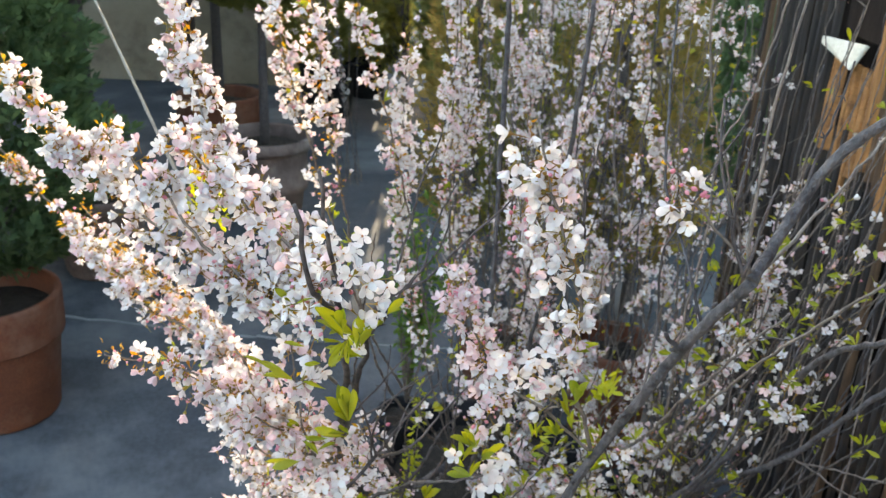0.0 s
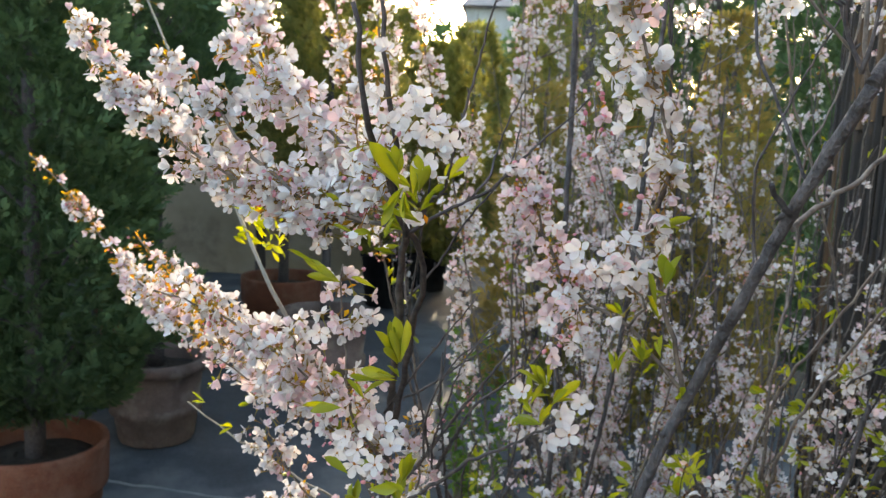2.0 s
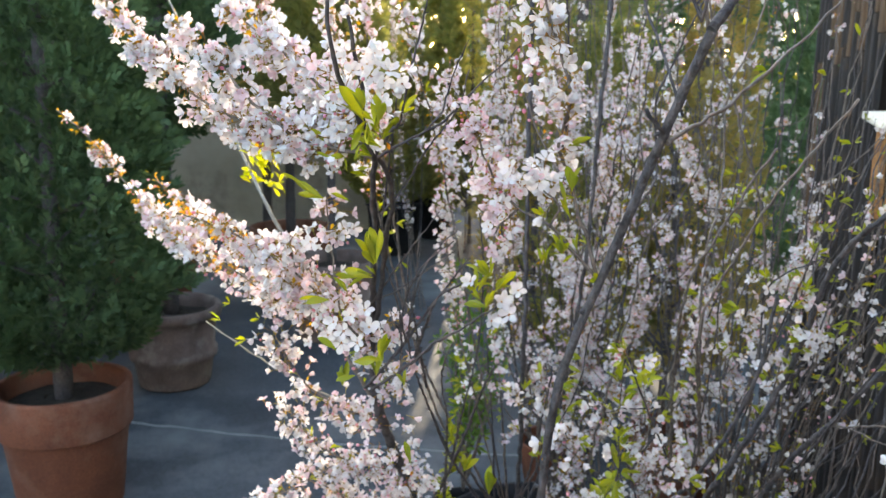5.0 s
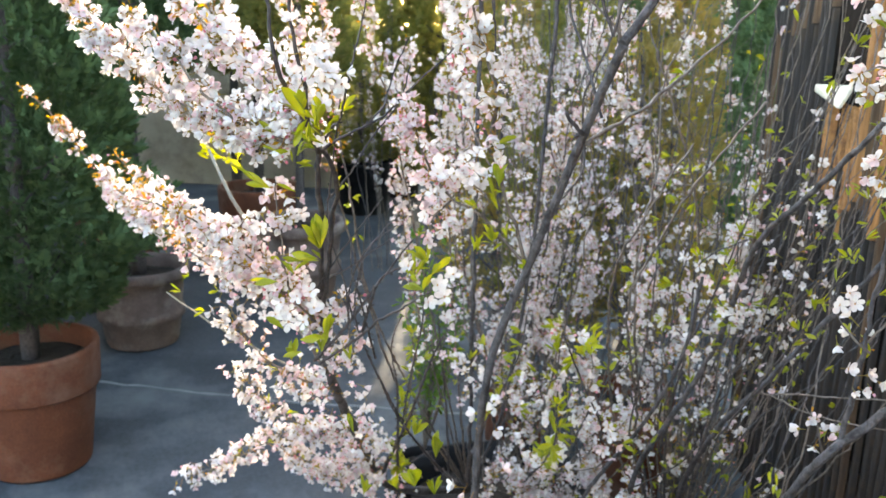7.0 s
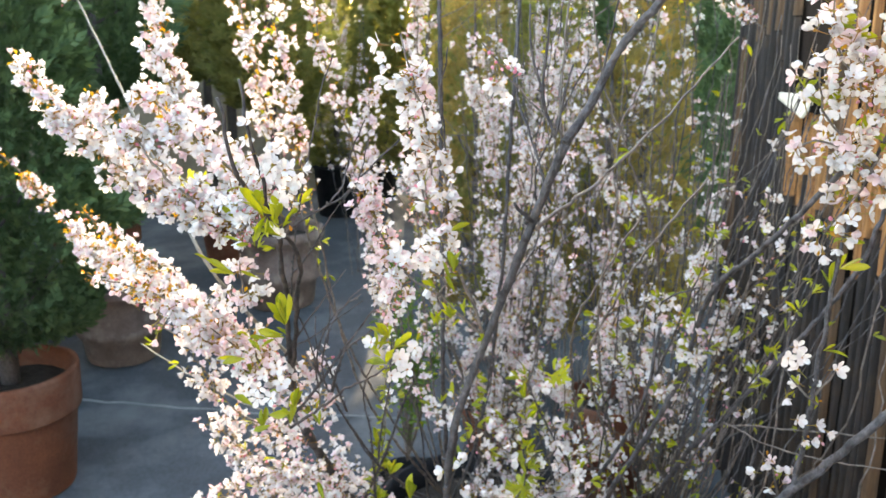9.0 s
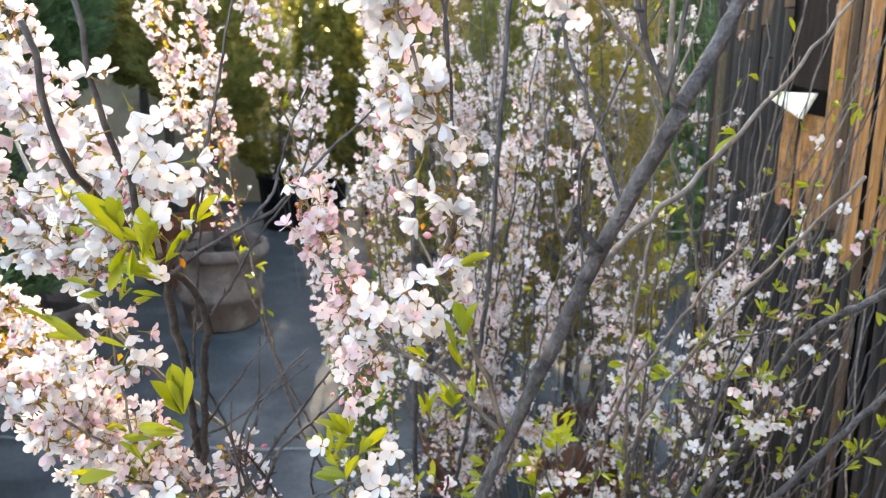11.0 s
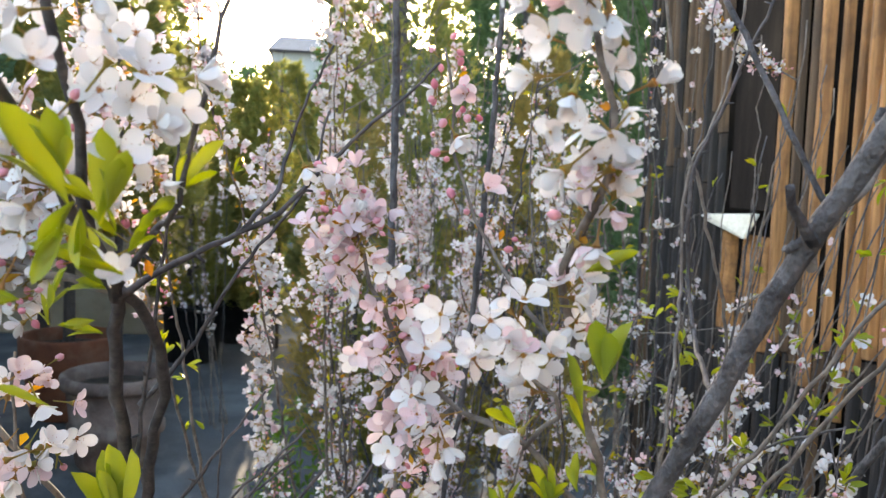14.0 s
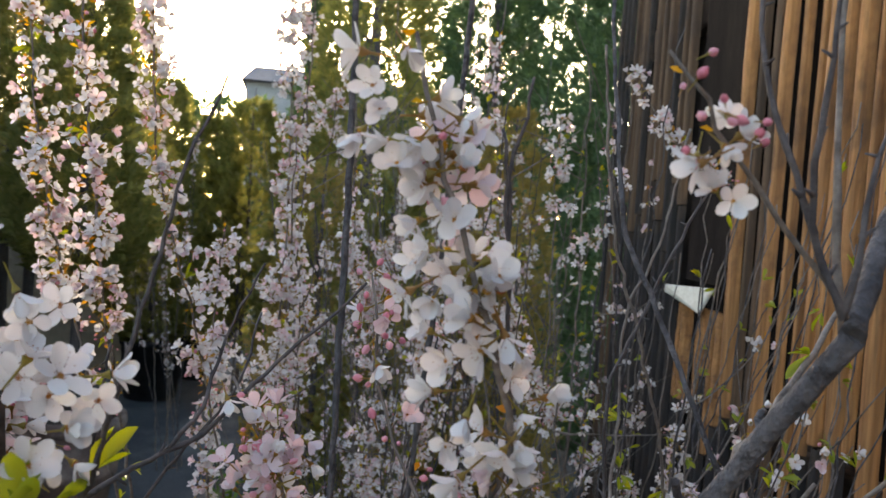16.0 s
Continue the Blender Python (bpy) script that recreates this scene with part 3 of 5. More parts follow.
def pot(name, x, y, r, h, material, label, style, group="plant pots"):
    """Turned pots: 'collar' has one tall rim band, 'banded' a rolled rim and a waist band, 'plain' a nursery tub."""
    top = root(name, x, y, FLOOR, label, "plant pot", group)
    c = (x, y, FLOOR)
    bm = bmesh.new()
    if style == "collar":
        turned(bm, [(0.0, 0.004), (r * 0.74, 0.004), (r * 0.76, 0.015), (r * 0.91, h * 0.66), (r * 0.915, h * 0.665)], c)
        part("body", bm, material, top)
        bm = bmesh.new()
        turned(bm, [(r * 0.90, h * 0.655), (r * 0.965, h * 0.66), (r * 0.975, h * 0.675), (r * 0.995, h * 0.97), (r * 0.985, h), (r * 0.92, h), (r * 0.905, h * 0.985), (r * 0.88, h * 0.82), (r * 0.86, h * 0.6)], c)
        part("rim", bm, material, top)
    elif style == "banded":
        turned(bm, [(0.0, 0.004), (r * 0.70, 0.004), (r * 0.73, 0.02), (r * 0.80, h * 0.32), (r * 0.88, h * 0.36), (r * 0.89, h * 0.44), (r * 0.83, h * 0.48), (r * 0.90, h * 0.86)], c)
        part("body", bm, material, top)
        bm = bmesh.new()
        turned(bm, [(r * 0.89, h * 0.84), (r * 0.99, h * 0.86), (r * 1.02, h * 0.91), (r * 1.0, h * 0.98), (r * 0.95, h), (r * 0.88, h * 0.985), (r * 0.85, h * 0.9), (r * 0.82, h * 0.6)], c)
        part("rim", bm, material, top)
    else:
        turned(bm, [(0.0, 0.004), (r * 0.78, 0.004), (r * 0.80, 0.012), (r * 0.94, h * 0.93), (r * 1.0, h * 0.93), (r * 1.0, h), (r * 0.95, h), (r * 0.92, h * 0.9), (r * 0.88, h * 0.6)], c, 32)
        part("body", bm, material, top)
    bm = bmesh.new()
    rings = turned(bm, [(r * 0.87, h * 0.84), (r * 0.6, h * 0.87), (r * 0.3, h * 0.885)], c, 24)
    bm.faces.new(rings[-1])
    for v in bm.verts:
        v.co.z += 0.012 * noise.noise(v.co * 30)
    part("soil", bm, SOIL, top)
    return top


pot("terracotta_pot", -1.56, 2.74, 0.245, 0.49, TERRACOTTA, "large orange terracotta pot with a tall plain rim", "collar")
pot("terracotta_pot", -1.67, 4.05, 0.255, 0.43, CLAY_GREY, "weathered grey-brown clay pot with a rolled rim and waist band", "banded")
pot("terracotta_pot", -1.00, 4.95, 0.285, 0.50, CLAY_GREY, "wide weathered clay pot with a pale rolled rim", "banded")
pot("terracotta_pot", -1.50, 5.9, 0.30, 0.52, TERRACOTTA, "reddish terracotta pot standing further back in the aisle", "collar")
pot("terracotta_pot", -2.25, 5.2, 0.28, 0.50, TERRACOTTA, "terracotta pot in the shade under a conifer", "collar")
pot("nursery_pot", -0.95, 7.5, 0.26, 0.48, BLACK_PLASTIC, "black plastic nursery pot at the end of the aisle", "plain")
pot("nursery_pot", -0.66, 8.3, 0.20, 0.42, BLACK_PLASTIC, "black plastic nursery pot at the end of the aisle", "plain")
pot("terracotta_pot", 0.66, 2.60, 0.155, 0.46, TERRACOTTA, "terracotta pot with a sunlit rim under the shrubs", "collar")
pot("terracotta_pot", 0.28, 2.98, 0.14, 0.24, TERRACOTTA, "reddish terracotta pot under the flowering shrubs", "collar")
pot("nursery_pot", 0.19, 1.96, 0.30, 0.42, BLACK_PLASTIC, "wide black plastic tub holding a flowering shrub", "plain")
pot("nursery_pot", 0.10, 0.72, 0.19, 0.36, BLACK_PLASTIC, "black plastic tub at the foot of the grey trunk", "plain")
pot("nursery_pot", 0.62, 1.72, 0.22, 0.40, BLACK_PLASTIC, "black plastic tub beside the fence", "plain")

conifer(-1.56, 2.74, 0.53, 2.75, 0.49, 10500, 0.075, CONIFER, "dense dark green conifer in a terracotta pot", 1, 0.34, 0.035, narrow=0.6)
conifer(-1.67, 4.05, 1.30, 3.2, 0.42, 4200, 0.09, CONIFER, "dark green conifer in a weathered clay pot", 2, 0.30, 0.04, narrow=0.6)
conifer(-1.00, 4.95, 1.15, 3.05, 0.42, 4200, 0.085, CONIFER_GLOW, "slender conifer with light shining through its crown", 3, 0.36, 0.03, narrow=0.8)
conifer(-1.50, 5.9, 1.25, 3.5, 0.50, 4000, 0.10, CONIFER_GLOW, "sunlit conifer in a reddish pot", 4, 0.38, 0.04, narrow=0.7)
conifer(-2.25, 5.2, 1.35, 3.6, 0.60, 4000, 0.11, CONIFER, "dark conifer in the shaded row", 5, 0.36, 0.04, narrow=0.6)
conifer(-2.45, 3.4, 0.3, 3.0, 0.60, 4000, 0.10, CONIFER, "dark conifer in the shaded row", 6, FLOOR, 0.04, narrow=0.6)
conifer(-3.2, 4.6, 0.2, 3.6, 0.80, 4000, 0.12, CONIFER, "dark conifer in the shaded row", 7, FLOOR, 0.05, narrow=0.5)
conifer(-3.2, 6.6, 0.8, 4.0, 0.90, 4000, 0.13, CONIFER, "dark conifer in the shaded row", 8, FLOOR, 0.05, narrow=0.5)
conifer(-2.1, 7.4, 1.3, 4.0, 0.80, 4000, 0.13, CONIFER_GLOW, "tall conifer with sunlit edges", 9, FLOOR, 0.05, narrow=0.7)
conifer(-0.98, 7.5, 0.4, 2.5, 0.42, 3000, 0.10, CONIFER_GLOW, "small sunlit conifer at the end of the aisle", 10, 0.30, 0.03, narrow=0.4)
conifer(-0.60, 8.3, 0.25, 2.3, 0.33, 3800, 0.10, CONIFER_GLOW, "small sunlit conifer at the end of the aisle", 11, 0.30, 0.03, narrow=0.4)
conifer(0.50, 5.3, 0.2, 4.6, 0.48, 6000, 0.09, CONIFER_GLOW, "tall broad conifer beside the bright gap of sky", 12, FLOOR, 0.06, narrow=0.5)
conifer(2.15, 5.2, 0.2, 4.6, 0.80, 7500, 0.11, CONIFER, "tall dark conifer behind the end of the fence", 13, FLOOR, 0.06, narrow=0.35)
conifer(0.45, 8.8, 0.2, 4.4, 0.6, 3200, 0.15, CONIFER, "tall dark conifer in the back row", 14, FLOOR, 0.06, narrow=0.7)
conifer(2.9, 6.4, 0.2, 5.0, 1.0, 4500, 0.15, CONIFER, "tall dark conifer in the back row", 15, FLOOR, 0.06, narrow=0.7)
conifer(0.32, 7.2, 0.2, 2.6, 0.5, 4500, 0.12, CONIFER_GLOW, "conifer at the end of the aisle", 16, FLOOR, 0.05, narrow=0.7)
conifer(-1.6, 9.6, 0.3, 3.4, 0.8, 3000, 0.14, CONIFER_GLOW, "conifer at the end of the aisle", 17, FLOOR, 0.05, narrow=0.7)


conifer(0.98, 3.75, 0.25, 2.05, 0.30, 2600, 0.06, OLIVE_GLOW, "conifer coloured golden green as if catching the low sun", 18, FLOOR, 0.03, narrow=0.5)
conifer(0.48, 3.7, 0.25, 1.75, 0.30, 2400, 0.06, CONIFER_GLOW, "olive green conifer behind the flowering shrubs", 24, FLOOR, 0.03, narrow=0.5)
conifer(1.75, 7.6, 0.2, 4.9, 0.62, 4200, 0.12, CONIFER, "conifer in the back row", 19, FLOOR, 0.05, narrow=0.6)
conifer(2.6, 8.6, 0.2, 5.0, 0.9, 4200, 0.14, CONIFER, "conifer in the back row", 20, FLOOR, 0.05, narrow=0.45)
conifer(1.2, 8.7, 0.2, 5.0, 0.6, 3400, 0.14, CONIFER, "conifer in the back row", 25, FLOOR, 0.05, narrow=0.45)

# Added tree: its raised crown cuts the sun strip on the aisle floor.
conifer(-0.28, 8.0, 0.95, 2.45, 0.42, 2600, 0.09, CONIFER_GLOW, "small added tree whose raised crown shades the aisle floor", 26, FLOOR, 0.02, narrow=0.4)
conifer(0.75, 3.35, 0.35, 1.55, 0.34, 1900, 0.055, OLIVE_GLOW, "olive brown undergrowth bush behind the flowering shrubs", 27, FLOOR, 0.02, narrow=0.3)
conifer(0.20, 3.9, 0.3, 1.75, 0.28, 1900, 0.055, OLIVE_GLOW, "olive brown undergrowth bush behind the flowering shrubs", 28, FLOOR, 0.02, narrow=0.3)
# Added sparse shrub: breaks the sun strip into weaker speckles.
conifer(-0.30, 7.55, 0.30, 1.15, 0.30, 560, 0.07, CONIFER_GLOW, "small thin shrub added to filter sun on the aisle floor", 29, FLOOR, 0.008, narrow=0.3)
conifer(1.55, 6.6, 0.2, 4.7, 0.48, 3400, 0.11, CONIFER, "dark conifer behind the end of the fence", 30, FLOOR, 0.05, narrow=0.35)

# the house beyond the garden
house = root("house", 0.0, 42.0, FLOOR, "pale plastered house with a grey roof behind the trees", "house")
bm = bmesh.new()
box(bm, -2.0, 5.5, 40.0, 48.0, FLOOR, 7.0, 0.02)
part("wall", bm, PLASTER, house)
bm = bmesh.new()
v = [bm.verts.new(p) for p in ((-2.2, 39.5, 6.9), (5.9, 39.5, 6.9), (5.9, 48.5, 6.9), (-2.2, 48.5, 6.9), (-1.75, 42.5, 7.95), (4.2, 42.5, 7.95))]
for f in ((0, 1, 5, 4), (1, 2, 5), (2, 3, 4, 5), (3, 0, 4), (3, 2, 1, 0)):
    bm.faces.new([v[i] for i in f])
part("roof", bm, ROOFING, house)
for x in (-1.2, 0.6, 2.4):
    for z in (1.0, 3.3):
        bm = bmesh.new()
        box(bm, x - 0.5, x + 0.5, 39.93, 40.02, z, z + 1.4)
        w = part("window", bm, CREAM, house)
        bm = bmesh.new()
        box(bm, x - 0.43, x + 0.43, 39.9, 39.932, z + 0.07, z + 1.33)
        part("pane", bm, GLASS, w)

# far hedge that closes the view
rng = random.Random(60)
pieces = []
for i in range(12000):
    x = rng.uniform(-26, 26)
    top = 4.35 + 0.7 * noise.noise(Vector((x * 0.35, 3.1, 0))) + 0.5 * noise.noise(Vector((x * 1.7, 0, 0)))
    place = Vector((x, 27 + rng.uniform(-1.2, 1.2), FLOOR + (top - FLOOR) * rng.random() ** 0.8))
    pieces.append((FRONDS[rng.randrange(5)], along(place, (rng.uniform(-0.6, 0.6), -0.8, rng.uniform(0.2, 1.2)), rng.uniform(0.35, 0.7), rng.uniform(0, 6.28))))
# Added hedge: keeps sun off the yard's end and hides the ground beyond.
low = []
for i in range(5200):
    x = rng.uniform(-5.0, 6.0)
    top = 1.12 + 0.16 * noise.noise(Vector((x * 1.3, 7.7, 0)))
    place = Vector((x, 11 + rng.uniform(-0.3, 0.3), FLOOR + (top - FLOOR) * rng.random() ** 0.7))
    low.append((FRONDS[rng.randrange(5)], along(place, (rng.uniform(-0.6, 0.6), -0.7, rng.uniform(0.2, 1.2)), rng.uniform(0.12, 0.24), rng.uniform(0, 6.28))))
tagged(new("low_hedge", mesh_of("low_hedge", low, (CONIFER,))), "low green hedge added to shade and hide the far ground", "hedge", kind="stuff")
hedge = new("far_hedge", mesh_of("far_hedge", pieces, (CONIFER,)))
tagged(hedge, "tall dark green hedge far behind the nursery", "hedge", kind="stuff")
bm = bmesh.new()
box(bm, -5.4, -1.15, 8.6, 8.75, FLOOR, 1.9, 0.01)
tagged(part("wall_north", bm, BEIGE, None), "low beige plastered wall behind the conifers", "wall", kind="structure")
# West and south walls are unseen additions that enclose the yard.
bm = bmesh.new()
box(bm, -5.6, -5.45, -4, 8.6, FLOOR, 2.2, 0.01)
tagged(part("wall_west", bm, BEIGE, None), "unseen beige plastered wall added to enclose the yard", "wall", kind="structure")
bm = bmesh.new()
box(bm, -5.4, 1.2, -4.2, -4.05, FLOOR, 2.6, 0.01)
tagged(part("wall_south", bm, BEIGE, None), "unseen beige plastered wall added to enclose the yard", "wall", kind="structure")


# ---------------------------------------------------------------- the nearest flowering shrub
near = Shrub(0.10, 0.72, 0.24, "white and pale pink flowering shrub with a grey trunk", 11, "flowering shrubs")
near.bract_size, near.bract_count = 0.55, 1
trunk, s = near.stem([(0.10, 0.72, 0.22), (0.104, 0.67, 0.75), (0.106, 0.61, 1.12), (0.112, 0.565, 1.265), (0.128, 0.55, 1.34), (0.142, 0.545, 1.381), (0.162, 0.515, 1.452), (0.18, 0.487, 1.517), (0.198, 0.442, 1.586)], 0.0071, 0.0049, "trunk", BARK, 0.008, 12, 0.0004, 0.11)
for k in range(len(s) // 3, len(s) - 2, 5):
    d = (rand_way(near.rng) + Vector((0, -0.3, 0.3))).normalized()
    near.stem([s[k], s[k] + d * 0.0052, s[k] + d * 0.0078], 0.0030, 0.0016, "stub", BARK, 0.004, 6)
near.flowers(trunk, s, 0.45, 0.72, 25, (2, 4), (0.015, 0.05), pink=0.1)
ob, s = near.stem([(0.198, 0.442, 1.586), (0.222, 0.462, 1.62), (0.24, 0.46, 1.658), (0.27, 0.44, 1.70), (0.31, 0.43, 1.78)], 0.0052, 0.0034, "branch", BARK, 0.006, 11, 0.0006)
near.flowers(ob, s, 0.75, 1.0, 30)
ob, s = near.stem([(0.196, 0.444, 1.584), (0.194, 0.45, 1.62), (0.20, 0.46, 1.68), (0.21, 0.47, 1.75)], 0.0018, 0.001)
ob, s = near.stem([(0.179, 0.484, 1.515), (0.172, 0.479, 1.524), (0.163, 0.472, 1.533)], 0.0026, 0.0020, "stub", BARK, 0.005, 8)
ob, s = near.stem([(0.182, 0.49, 1.507), (0.215, 0.53, 1.522), (0.26, 0.56, 1.55), (0.32, 0.60, 1.60), (0.38, 0.63, 1.66)], 0.0026, 0.0013)
near.leaves(ob, s, 0.3, 1.0, 8, 0.018)

ob, s = near.stem([(0.195, 0.503, 1.528), (0.186, 0.520, 1.560), (0.177, 0.532, 1.588), (0.169, 0.541, 1.609), (0.168, 0.548, 1.628), (0.168, 0.555, 1.651), (0.170, 0.57, 1.68), (0.172, 0.59, 1.74)], 0.0017, 0.0011, "branch", BARK, 0.006, 8, 0.0004)
# tall white spray in front
ob, s = near.stem([(0.143, 0.548, 1.383), (0.135, 0.540, 1.418), (0.122, 0.530, 1.452), (0.114, 0.520, 1.479), (0.105, 0.505, 1.504), (0.109, 0.476, 1.541), (0.103, 0.470, 1.568), (0.096, 0.470, 1.587), (0.087, 0.475, 1.613), (0.081, 0.480, 1.634), (0.074, 0.482, 1.666)], 0.0026, 0.0009)
near.posy(ob, ((0.056, 0.478, 1.658), (0.069, 0.472, 1.659), (0.060, 0.474, 1.648), (0.062, 0.470, 1.641), (0.065, 0.468, 1.632), (0.068, 0.470, 1.626), (0.058, 0.482, 1.635), (0.077, 0.485, 1.642), (0.091, 0.478, 1.638), (0.087, 0.468, 1.626), (0.076, 0.475, 1.610), (0.085, 0.466, 1.611), (0.079, 0.468, 1.602), (0.076, 0.474, 1.598), (0.074, 0.472, 1.589), (0.080, 0.462, 1.588), (0.080, 0.466, 1.579), (0.090, 0.458, 1.584), (0.098, 0.460, 1.596), (0.094, 0.458, 1.575), (0.085, 0.462, 1.571), (0.083, 0.468, 1.561), (0.107, 0.472, 1.565), (0.116, 0.464, 1.561), (0.103, 0.460, 1.546), (0.091, 0.458, 1.556), (0.087, 0.464, 1.546), (0.092, 0.466, 1.536)), s, 0.0086, 0.04)
near.flowers(ob, s, 0.36, 0.97, 190, (1, 3), (0.003, 0.010), 0.0080, 0.12, 0.10, tip_buds=0.0)
near.bract += [(LEAVES_FAR[k % 2], along(s[k], rand_way(near.rng) + Vector((0, 0, 0.8)), 0.006, k)) for k in range(len(s) // 3, len(s), 3)]
near.blade(ob, (((0.115, 0.490, 1.471), (0.110, 0.486, 1.493)), ((0.114, 0.486, 1.472), (0.118, 0.482, 1.493)), ((0.112, 0.500, 1.457), (0.102, 0.496, 1.479)), ((0.115, 0.505, 1.448), (0.107, 0.501, 1.465)), ((0.112, 0.532, 1.414), (0.103, 0.528, 1.434)), ((0.112, 0.530, 1.415), (0.110, 0.526, 1.433)), ((0.112, 0.530, 1.416), (0.117, 0.526, 1.427)), ((0.111, 0.530, 1.414), (0.100, 0.526, 1.417)), ((0.111, 0.500, 1.504), (0.129, 0.496, 1.511)), ((0.098, 0.530, 1.444), (0.085, 0.526, 1.452)), ((0.118, 0.500, 1.465), (0.108, 0.496, 1.466)), ((0.119, 0.495, 1.466), (0.122, 0.491, 1.468))))
near.leaves(ob, s, 0.02, 0.40, 22, 0.018, (2, 3))
# pinkish middle spray
ob, s = near.stem([(0.143, 0.543, 1.392), (0.101, 0.53, 1.437), (0.078, 0.538, 1.448), (0.060, 0.552, 1.463), (0.050, 0.552, 1.482), (0.043, 0.556, 1.503), (0.032, 0.566, 1.523), (0.022, 0.575, 1.540)], 0.0021, 0.0008)
near.flowers(ob, s, 0.50, 0.90, 330, (3, 5), (0.004, 0.019), 0.0068, 0.72, 0.27, tip_buds=0.0, gold=1)
near.flowers(ob, s, 0.86, 1.0, 170, (2, 3), (0.004, 0.013), 0.0070, 0.6, 0.55)
near.cluster(ob, ((0.068, 0.523, 1.486), (0.063, 0.522, 1.474), (0.064, 0.535, 1.455), (0.080, 0.527, 1.470), (0.093, 0.526, 1.478), (0.096, 0.519, 1.492), (0.096, 0.525, 1.463), (0.085, 0.522, 1.484)), 0.0092)
near.leaves(ob, s, 0.05, 0.4, 30, 0.018, (2, 4))
ob, s = near.stem([(0.075, 0.535, 1.449), (0.062, 0.54, 1.435), (0.055, 0.545, 1.418), (0.06, 0.545, 1.395)], 0.0015, 0.0008)
near.flowers(ob, s, 0.0, 0.75, 300, (2, 4), (0.006, 0.018), 0.0072, 0.6, 0.25, 0.2)
ob, s = near.stem([(0.10, 0.53, 1.437), (0.108, 0.51, 1.455), (0.095, 0.50, 1.47), (0.085, 0.505, 1.48)], 0.0014, 0.0008)
near.flowers(ob, s, 0.3, 1.0, 90, (2, 4), (0.006, 0.018), 0.0080, 0.1, 0.02)
# small budding shoot behind it
ob, s = near.stem([(0.118, 0.53, 1.468), (0.095, 0.56, 1.50), (0.082, 0.575, 1.53), (0.078, 0.58, 1.56), (0.076, 0.585, 1.585)], 0.0014, 0.0007)
near.flowers(ob, s, 0.45, 1.0, 150, (2, 3), (0.004, 0.011), 0.0078, 0.7, 0.85)
for pts, r in (
    ([(0.108, 0.515, 1.50), (0.110, 0.48, 1.539), (0.108, 0.48, 1.572), (0.104, 0.48, 1.621), (0.101, 0.48, 1.640)], 0.0010),
    ([(0.105, 0.48, 1.60), (0.104, 0.48, 1.626), (0.108, 0.48, 1.644), (0.109, 0.48, 1.656)], 0.0008),
    ([(0.165, 0.512, 1.455), (0.195, 0.60, 1.473), (0.191, 0.60, 1.534), (0.205, 0.60, 1.57), (0.219, 0.60, 1.604), (0.239, 0.60, 1.643)], 0.0012),
    ([(0.190, 0.436, 1.591), (0.186, 0.438, 1.603), (0.181, 0.440, 1.617), (0.180, 0.440, 1.634), (0.182, 0.440, 1.657), (0.183, 0.440, 1.685)], 0.0013),
    ([(0.182, 0.440, 1.614), (0.180, 0.444, 1.625), (0.174, 0.450, 1.645), (0.171, 0.455, 1.662), (0.171, 0.460, 1.687)], 0.0012),
    ([(0.189, 0.436, 1.592), (0.193, 0.436, 1.607), (0.197, 0.438, 1.629), (0.202, 0.440, 1.645)], 0.0012),
    ([(0.222, 0.462, 1.62), (0.232, 0.465, 1.66), (0.238, 0.46, 1.71)], 0.0010),
):
    near.knotty(pts, r, r * 0.55)
ob, s = near.stem([(0.198, 0.445, 1.588), (0.186, 0.443, 1.604), (0.171, 0.442, 1.618), (0.156, 0.440, 1.634), (0.146, 0.440, 1.648), (0.136, 0.44, 1.660)], 0.0014, 0.0007)
near.flowers(ob, s, 0.30, 0.75, 75, (1, 3), (0.007, 0.013), 0.0074, 0.1, 0.15, tip_buds=0.0)
near.flowers(ob, s, 0.65, 1.0, 200, (1, 3), (0.006, 0.013), 0.0068, 0.3, 0.92, tip_buds=0.0)
near.blade(trunk, (((0.053, 0.550, 1.387), (0.035, 0.546, 1.404)), ((0.053, 0.550, 1.388), (0.042, 0.546, 1.406)), ((0.054, 0.548, 1.389), (0.052, 0.544, 1.414)), ((0.057, 0.550, 1.383), (0.040, 0.546, 1.381)), ((0.059, 0.548, 1.378), (0.077, 0.544, 1.397)), ((0.059, 0.550, 1.380), (0.067, 0.546, 1.390))))
near.cluster(trunk, ((0.066, 0.549, 1.370), (0.050, 0.556, 1.388), (0.078, 0.55, 1.378)), 0.0092)
near.finish(300, (0.08, 0.45, 1.52))

# ---------------------------------------------------------------- the wide shrub with sunlit sprays
mid = Shrub(0.14, 1.95, 0.38, "wide flowering shrub, its long white sprays glowing against the sun", 12, "flowering shrubs")
mid.bract_size, mid.bract_count = 0.75, 1
HUB = (0.10, 1.92, 0.36)
left_stem, s = mid.stem([HUB, (-0.041, 1.30, 0.72), (-0.070, 1.05, 0.938), (-0.084, 0.85, 1.133), (-0.074, 0.72, 1.26)], 0.0150, 0.0078, "branch", BARK, 0.011, 8, 0.001)
mid.flowers(left_stem, s, 0.42, 0.92, 120, (2, 5), (0.015, 0.06), 0.0088, 0.3)
ob, s = mid.stem([(-0.074, 0.72, 1.26), (-0.062, 0.65, 1.345), (-0.052, 0.60, 1.415), (-0.049, 0.57, 1.457), (-0.043, 0.545, 1.488)], 0.0046, 0.0034, "branch", DARK_TWIG, 0.010, 7, 0.001)
